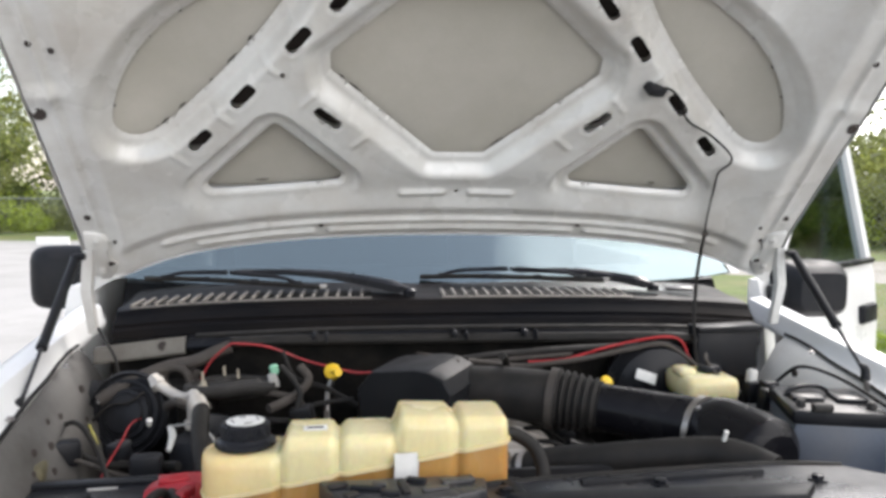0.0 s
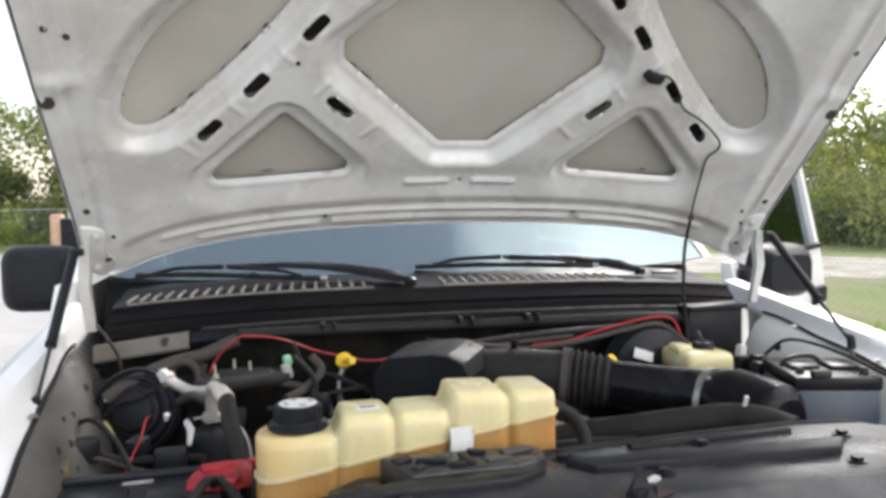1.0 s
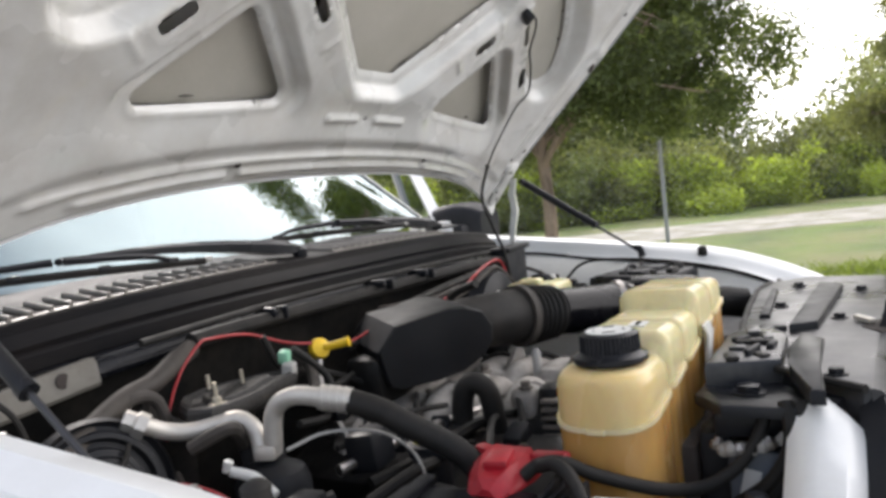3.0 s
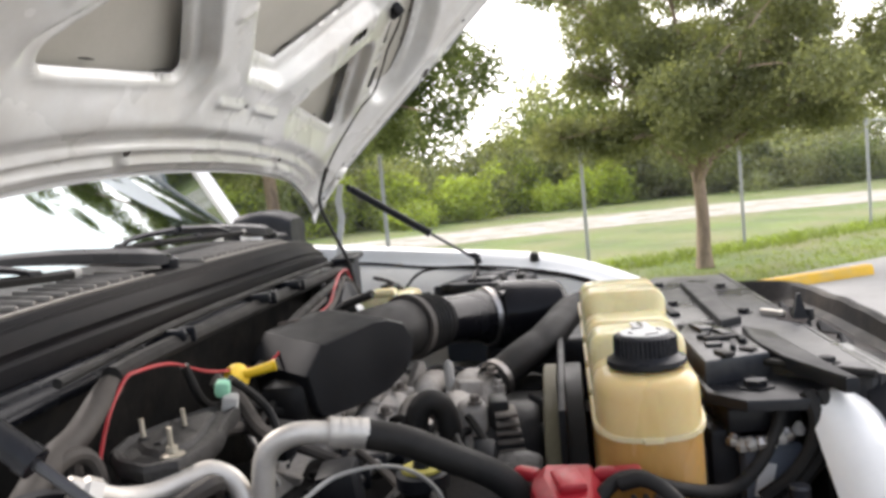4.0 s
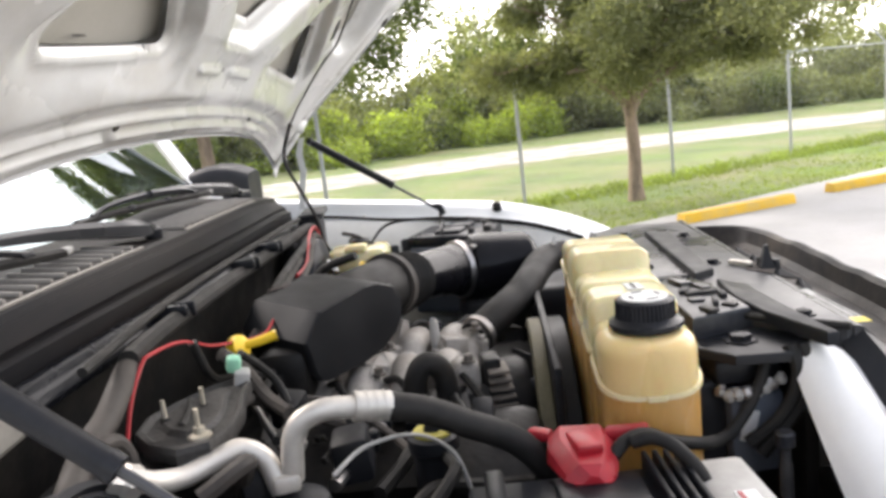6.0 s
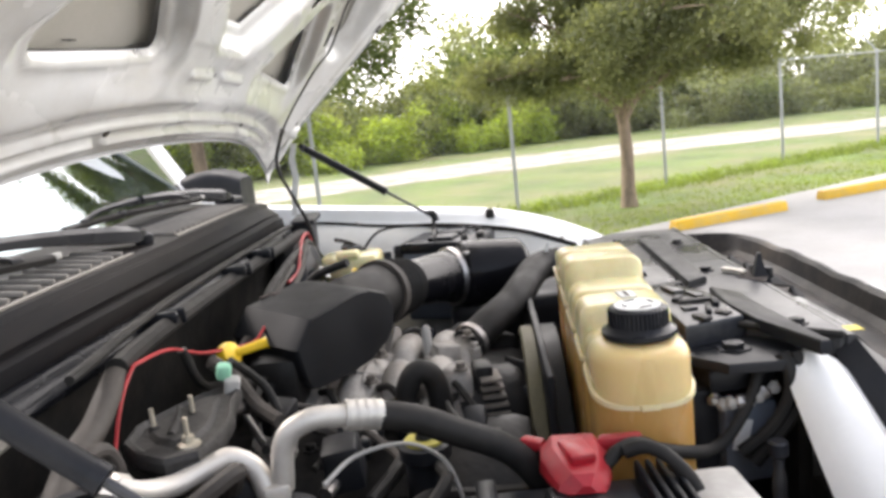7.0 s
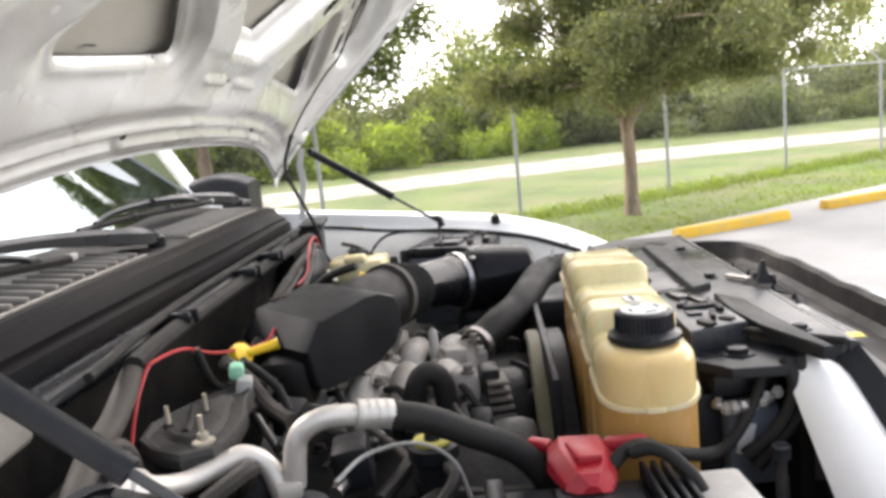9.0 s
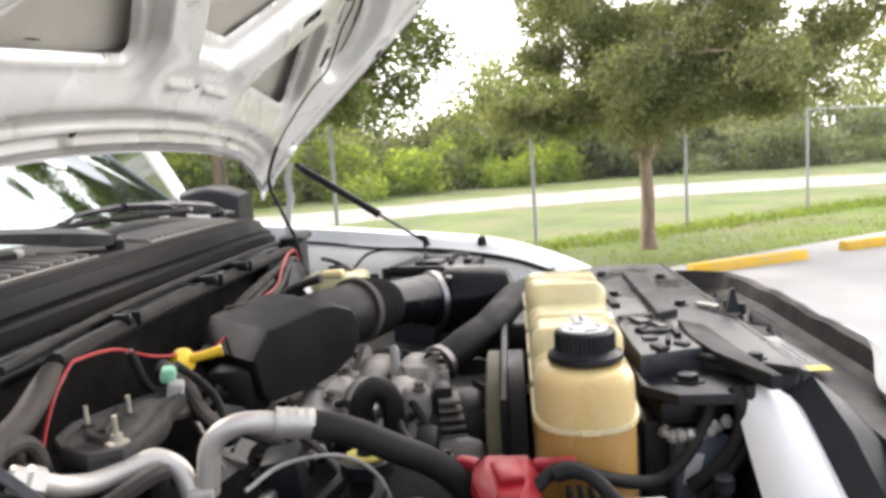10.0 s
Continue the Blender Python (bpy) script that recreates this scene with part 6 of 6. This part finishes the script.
# parking stops
for a, ln in ((Vector((7.68, -.83, 0)), 1.65), (Vector((8.92, -2.98, 0)), 1.65)):
    c = a + Vector((.435, -.90, 0)) * ln / 2
    ang = math.degrees(math.atan2(-.90, .435))
    m = pose(c.x, c.y, .012, 0, 0, ang)
    bm = loft([[m @ Vector((x, y * k, z)) for y, z in ((-.085, 0), (-.08, .06), (-.055, .11), (.055, .11), (.08, .06), (.085, 0))] for x, k in ((-ln / 2, .86), (-ln / 2 + .02, 1), (-.3, 1), (.3, 1), (ln / 2 - .02, 1), (ln / 2, .86))])
    s = part("parking_stop", bm, STOP, None)
    tagged(s, "yellow painted concrete parking stop on the lot", "parking stop", "parking stops")
    for k in (-.32, .32):
        part("anchor", lathe([(.018, 0), (.018, .004), (.009, .006)], 10, m @ pose(k * ln, 0, .110)), STEEL, s)


# chain-link fences
def fence(start, d, n, step, height, label, arms=True, wires=True):
    f = thing("chain_link_fence", label, "fence")
    for k in range(n):
        p = start + d * step * k
        post = part("post", lathe([(.027, -.05), (.027, height), (.032, height + .005), (.024, height + .045), (.004, height + .05)], 12, pose(p.x, p.y, 0)), GALV, f)
        if arms and k == 6:
            nrm = Vector((-d.y, d.x, 0))
            part("barb_arm", tube([(p.x, p.y, height), (p.x + nrm.x * .12, p.y + nrm.y * .12, height + .16), (p.x + nrm.x * .28, p.y + nrm.y * .28, height + .30)], .016, 4, 8), GALV, post)
    a, b = start, start + d * step * (n - 1)
    r0 = start + d * step * (4 if arms else 0)
    part("top_rail", tube([(r0.x, r0.y, height), (b.x, b.y, height)], .015, sides=10), GALV, f)
    part("tension_wire", tube([(a.x, a.y, .05), (b.x, b.y, .05)], .004, sides=5), GALV, f)
    if wires:
        ln, pitch, r = (b - a).length, .075, .0010
        verts, faces = [], []
        for sgn in (1, -1):
            for k in range(int((ln + height) / pitch)):
                s0 = k * pitch - (height if sgn > 0 else 0)
                s1 = s0 + sgn * height if sgn > 0 else s0 - height
                z0, z1 = .04, height
                t0, t1 = s0, s1
                lo, hi = max(0, min(t0, t1)), min(ln, max(t0, t1))
                if hi - lo < .05:
                    continue
                zz = lambda t: z0 + (z1 - z0) * (t - t0) / (t1 - t0)
                i = len(verts)
                for t in (lo, hi):
                    q = a + d * t
                    z = zz(t)
                    verts += [(q.x - r, q.y, z - r), (q.x + r, q.y, z - r), (q.x, q.y, z + r)]
                faces += [(i, i + 1, i + 4, i + 3), (i + 1, i + 2, i + 5, i + 4), (i + 2, i, i + 3, i + 5)]
        ob = raw("wire_mesh", verts, faces, GALV, f)
        ob["kind"] = "stuff"
    return f


fence(FENCE_P - FENCE_D * 9.3, FENCE_D, 10, 3.1, 1.90, "galvanised chain-link fence along the grass verge")
fence(Vector((-34, 30.5, 0)), Vector((1, -.02, 0)).normalized(), 13, 3.0, 1.35, "galvanised chain-link fence behind the parking lot", arms=False)


# ---------- trees and woods ----------
def leaf_cloud(centres, radii, count, size, rng, flat=.75, hang=.3):
    """Leaves scattered in and on clumps, as small folded quads."""
    w = np.array([r ** 2 for r in radii])
    pick = rng.choice(len(centres), count, p=w / w.sum())
    c, r = np.array(centres)[pick], np.array(radii)[pick]
    d = rng.normal(size=(count, 3))
    d /= np.linalg.norm(d, axis=1)[:, None]
    rad = r * rng.uniform(.15, 1.0, count) ** .45 * (1 + .25 * rng.normal(size=count))
    p = c + d * rad[:, None] * np.array([1, 1, flat])
    a = rng.normal(size=(count, 3)) + np.array([0, 0, -hang])
    a /= np.linalg.norm(a, axis=1)[:, None]
    b = np.cross(a, rng.normal(size=(count, 3)))
    b /= np.linalg.norm(b, axis=1)[:, None]
    s = size * rng.uniform(.6, 1.35, count)[:, None]
    v = np.stack([p, p + a * s * .5 + b * s * .28, p + a * s, p + a * s * .5 - b * s * .28], 1).reshape(-1, 3)
    f = np.arange(count * 4).reshape(-1, 4)
    return v, f


def quads(name, v, f, material, parent=None):
    me = bpy.data.meshes.new(name)
    me.vertices.add(len(v))
    me.vertices.foreach_set("co", np.asarray(v, np.float32).ravel())
    me.loops.add(f.size)
    me.loops.foreach_set("vertex_index", f.astype(np.int32).ravel())
    me.polygons.add(len(f))
    me.polygons.foreach_set("loop_start", np.arange(0, f.size, 4, dtype=np.int32))
    me.update()
    me.validate()
    me.materials.append(material)
    ob = new(name, me)
    if parent:
        ob.parent = parent
    return ob


def tree(label, base, height, fork, spread, trunk_r, leaf, leaves, size, seed, lean=(0, 0), low=.0, drift=(0, 0), boughs=()):
    rng = np.random.default_rng(seed)
    t = thing("tree", label, "tree", "trees on the verge")
    base = Vector(base)
    top = base + Vector((lean[0], lean[1], fork))
    bm = tube([base + Vector((0, 0, -.1)), base + Vector((.02, .0, .25)), base.lerp(top, .55) + Vector((.04, -.03, 0)), top], [trunk_r * 1.45, trunk_r * 1.02, trunk_r * .9, trunk_r * .8], 6, 12)
    tips = []
    n = 9
    for k in range(n):
        a = 2 * math.pi * k / n + rng.uniform(-.3, .3)
        rise = rng.uniform(.35, 1.0)
        reach = spread * rng.uniform(.55, 1.0) * (1.1 - .5 * rise)
        p0 = base.lerp(top, rng.uniform(.80, 1.0))
        p2 = Vector((top.x + drift[0] + math.cos(a) * reach, top.y + drift[1] + math.sin(a) * reach, fork + (height - fork) * rise * .85 + low * (1 - rise)))
        p1 = p0.lerp(p2, .45) + Vector((rng.normal(0, .12), rng.normal(0, .12), .18 * (1 - rise)))
        tube([p0, p1, p2], [trunk_r * .55, trunk_r * .3, trunk_r * .08], 5, 7, bm)
        for q in (p1, p1.lerp(p2, .55), p2):
            tips.append(q)
            for _ in range(3):
                e = q + Vector((rng.normal(0, .5), rng.normal(0, .5), rng.normal(.05, .35))) * (spread / 2.4)
                tube([q, q.lerp(e, .5) + Vector((0, 0, .06)), e], [trunk_r * .12, trunk_r * .08, trunk_r * .03], 3, 5, bm)
                tips.append(e)
    # long drooping boughs on the open side
    for bx, by, bz in boughs:
        p0 = base.lerp(top, .97)
        p2 = base + Vector((bx, by, bz))
        p1 = p0.lerp(p2, .5) + Vector((0, 0, .35))
        tube([p0, p1, p2], [trunk_r * .45, trunk_r * .26, trunk_r * .06], 6, 7, bm)
        for f in (.45, .62, .78, .92, 1.0):
            q = p1.lerp(p2, f * 2 - 1) if f > .5 else p1
            for _ in range(1):
                e = q + Vector((rng.normal(0, .35), rng.normal(0, .32), rng.normal(0, .22)))
                tube([q, q.lerp(e, .5) + Vector((0, 0, .04)), e], [trunk_r * .10, trunk_r * .07, trunk_r * .03], 3, 5, bm)
                tips.append(e)
    part("trunk", bm, BARK, t, "grey-brown bark")
    tips = [q for q in tips if q.z > min(fork, 1.75) + .12]
    radii = [spread * rng.uniform(.045, .165) for _ in tips]
    v, f = leaf_cloud([tuple(q) for q in tips], radii, leaves, size, rng)
    quads("crown", v, f, leaf, t)
    return t


tree("small oak with grey-brown trunk and dull green crown", (10.05, -.78, 0), 5.6, 1.40, 3.1, .098, LEAF_OAK, 170000, .058, 21, lean=(.03, .02), low=.16, drift=(.1, -.40), boughs=((-.2, 1.85, 1.95), (.1, -2.5, 2.2), (-.4, 1.5, 2.8), (.3, -2.4, 3.0), (-.5, .9, 1.85), (.2, -1.5, 2.0)))
tree("leafy oak with dark green crown beside the verge", (7.2, 4.35, 0), 5.6, 2.05, 3.2, .085, LEAF_DARK, 165000, .060, 33, lean=(.02, -.02), low=-.2, boughs=((.2, -1.9, 2.3), (.3, -1.5, 3.0), (0, 2.3, 2.2), (-.2, 2.0, 3.0), (-.9, 1.2, 2.3), (.5, .6, 2.2)))


def thicket(label, n, place, h0, h1, w0, w1, leaves, size, leaf, seed, name="thicket"):
    rng = np.random.default_rng(seed)
    cs, rs = [], []
    for _ in range(n):
        x, y = place(rng)
        h, w = rng.uniform(h0, h1), rng.uniform(w0, w1)
        for _ in range(6):
            cs.append((x + rng.normal(0, w * .5), y + rng.normal(0, w * .5), max(.2, h * rng.uniform(.05, .95))))
            rs.append(w * rng.uniform(.35, .7))
    v, f = leaf_cloud(cs, rs, leaves, size, rng, .8)
    v[:, 2] = np.abs(v[:, 2])
    ob = quads(name, v, f, leaf)
    return tagged(ob, label, "bushes", kind="stuff")


VERGE = [Vector((x, y, 0)) for x, y in ((6, 29), (13.5, 24), (18, 19.5), (21.5, 14), (25, 9), (27.5, 6), (30, 2.5), (31.5, -2), (33, -8), (32.5, -13), (36, -22), (46, -40))]


def along(offset, spread, lo=0.0, hi=1.0):
    def place(rng):
        f = rng.uniform(lo, hi) * (len(VERGE) - 1.001)
        k = int(f)
        p = VERGE[k].lerp(VERGE[k + 1], f - k)
        d = (VERGE[k + 1] - VERGE[k]).normalized()
        o = offset + rng.normal(0, spread)
        return p.x - d.y * o, p.y + d.x * o
    return place


thicket("bright green weeds at the edge of the woods", 85, along(1.2, .8, 0, .64), .6, 2.1, .6, 1.3, 70000, .16, LEAF_BRIGHT, 41)
thicket("dull green weeds along the shell track", 45, along(1.2, .7, .62, 1), .4, 1.3, .5, 1.1, 30000, .15, LEAF_WOODS, 51)
thicket("tangled green bushes along the woods", 70, along(3.2, 1.0, 0, .70), 1.5, 3.6, .9, 1.9, 75000, .18, LEAF_WOODS, 42)
thicket("dark shaded bushes between the weeds", 40, along(2.4, 1.0, .2, .8), .8, 2.8, .7, 1.4, 40000, .17, LEAF_DARK, 52)
thicket("hazy grey-green scrub further along the track", 60, along(4.0, 1.4, .62, 1), 1.8, 4.2, 1.0, 2.0, 60000, .2, LEAF_HAZE, 53)
thicket("dark woods behind the bushes", 70, along(7.5, 2.0, 0, .75), 2.5, 6.2, 1.4, 2.6, 90000, .24, LEAF_DARK, 43)
thicket("tall hazy woods in the distance", 60, along(13, 3.0), 4.0, 8.0, 2.0, 3.4, 90000, .30, LEAF_HAZE, 44)
behind = lambda rng: (rng.uniform(-60, 8), 35 + rng.normal(0, 2.0))
thicket("dense green woods behind the far fence", 60, behind, 2.5, 7.0, 1.6, 2.8, 70000, .26, LEAF_WOODS, 45)
behind2 = lambda rng: (rng.uniform(-60, 4), 32.3 + rng.normal(0, .5))
thicket("bright green weeds behind the far fence", 60, behind2, .5, 1.8, .7, 1.2, 30000, .16, LEAF_BRIGHT, 46)
tall = lambda rng: (rng.uniform(-26, -1), 37.5 + rng.normal(0, 1.2))
thicket("tall dark trees behind the far fence", 40, tall, 3.5, 8.5, 1.3, 2.2, 90000, .20, LEAF_DARK, 48)
low = lambda rng: (rng.uniform(-26, -1), 34.0 + rng.normal(0, .6))
thicket("dense green bushes behind the far fence", 50, low, .6, 2.2, .8, 1.3, 50000, .15, LEAF_WOODS, 49)
round_lot = lambda rng: (lambda a: (-30 + 62 * math.cos(a), -25 + 48 * math.sin(a)))(rng.uniform(2.4, 5.6))
thicket("woods closing the far side of the lot", 60, round_lot, 3, 8, 2.2, 3.6, 40000, .40, LEAF_WOODS, 47)

# ---------- parked vehicles far behind ----------


def parked(label, x, y, ang, paint, tall):
    c = thing("parked_car", label, "car", "parked cars")
    m = pose(x, y, .02, 0, 0, ang)
    q = lambda pts, w: [[m @ Vector((sx * k, py, pz)) for py, pz in pts] for sx, k in ((-w, .97), (-w * .97, 1), (w * .97, 1), (w, .97))]
    part("body", loft(q([(-2.2, .35), (-2.25, .70), (-2.0, .92), (-.9, 1.0), (1.9, 1.05), (2.2, .95), (2.25, .35)], .92)), paint, c)
    part("cabin", loft(q([(-1.0, 1.0), (-.45, tall), (1.4, tall), (1.95, 1.04)], .80)), SATIN, c, "dark glazed cabin")
    part("roof", loft(q([(-.5, tall - .02), (-.4, tall + .03), (1.35, tall + .03), (1.45, tall - .02)], .78)), paint, c)
    for wx in (-1, 1):
        for wy in (-1.4, 1.4):
            part("wheel", lathe([(.2, -.1), (.33, -.1), (.34, 0), (.33, .1), (.2, .1)], 24, m @ pose(wx * .82, wy, .33, 0, 90, 0)), RUBBER, c)
    return c


parked("dark parked car on the lot", -13.4, 20.0, 8, SATIN, 1.62)
barrier = part("concrete_barrier", loft([[(x, y, z) for y, z in ((-.12, 0), (-.11, .08), (-.08, .22), (-.06, .25), (.06, .25), (.08, .22), (.11, .08), (.12, 0))] for x in (-.45, -.43, .43, .45)]), LABEL, None)
barrier.data.transform(pose(-9.1, 24.85, .01, 0, 0, 6))
tagged(barrier, "white painted concrete barrier before the fence", "barrier")
crate = thing("yard_machine", "tan and black machine parked by the fence", "machine")
part("frame", cbox((-5.65, 24.2, .58), (1.0, .8, 1.14), .05), SATIN, crate)
part("tan_panel", cbox((-6.28, 24.1, .80), (.30, .5, .95), .06), mat("tan_painted_steel", (.50, .33, .22), .6, var=.15), crate, "tan painted panel")
part("tan_panel", cbox((-5.02, 24.1, .80), (.30, .5, .95), .06), bpy.data.materials["tan_painted_steel"], crate, "tan painted panel")
part("work_lamp", cbox((-5.70, 23.75, 1.28), (.42, .12, .28), .05), LABEL, crate, "pale work lamp")
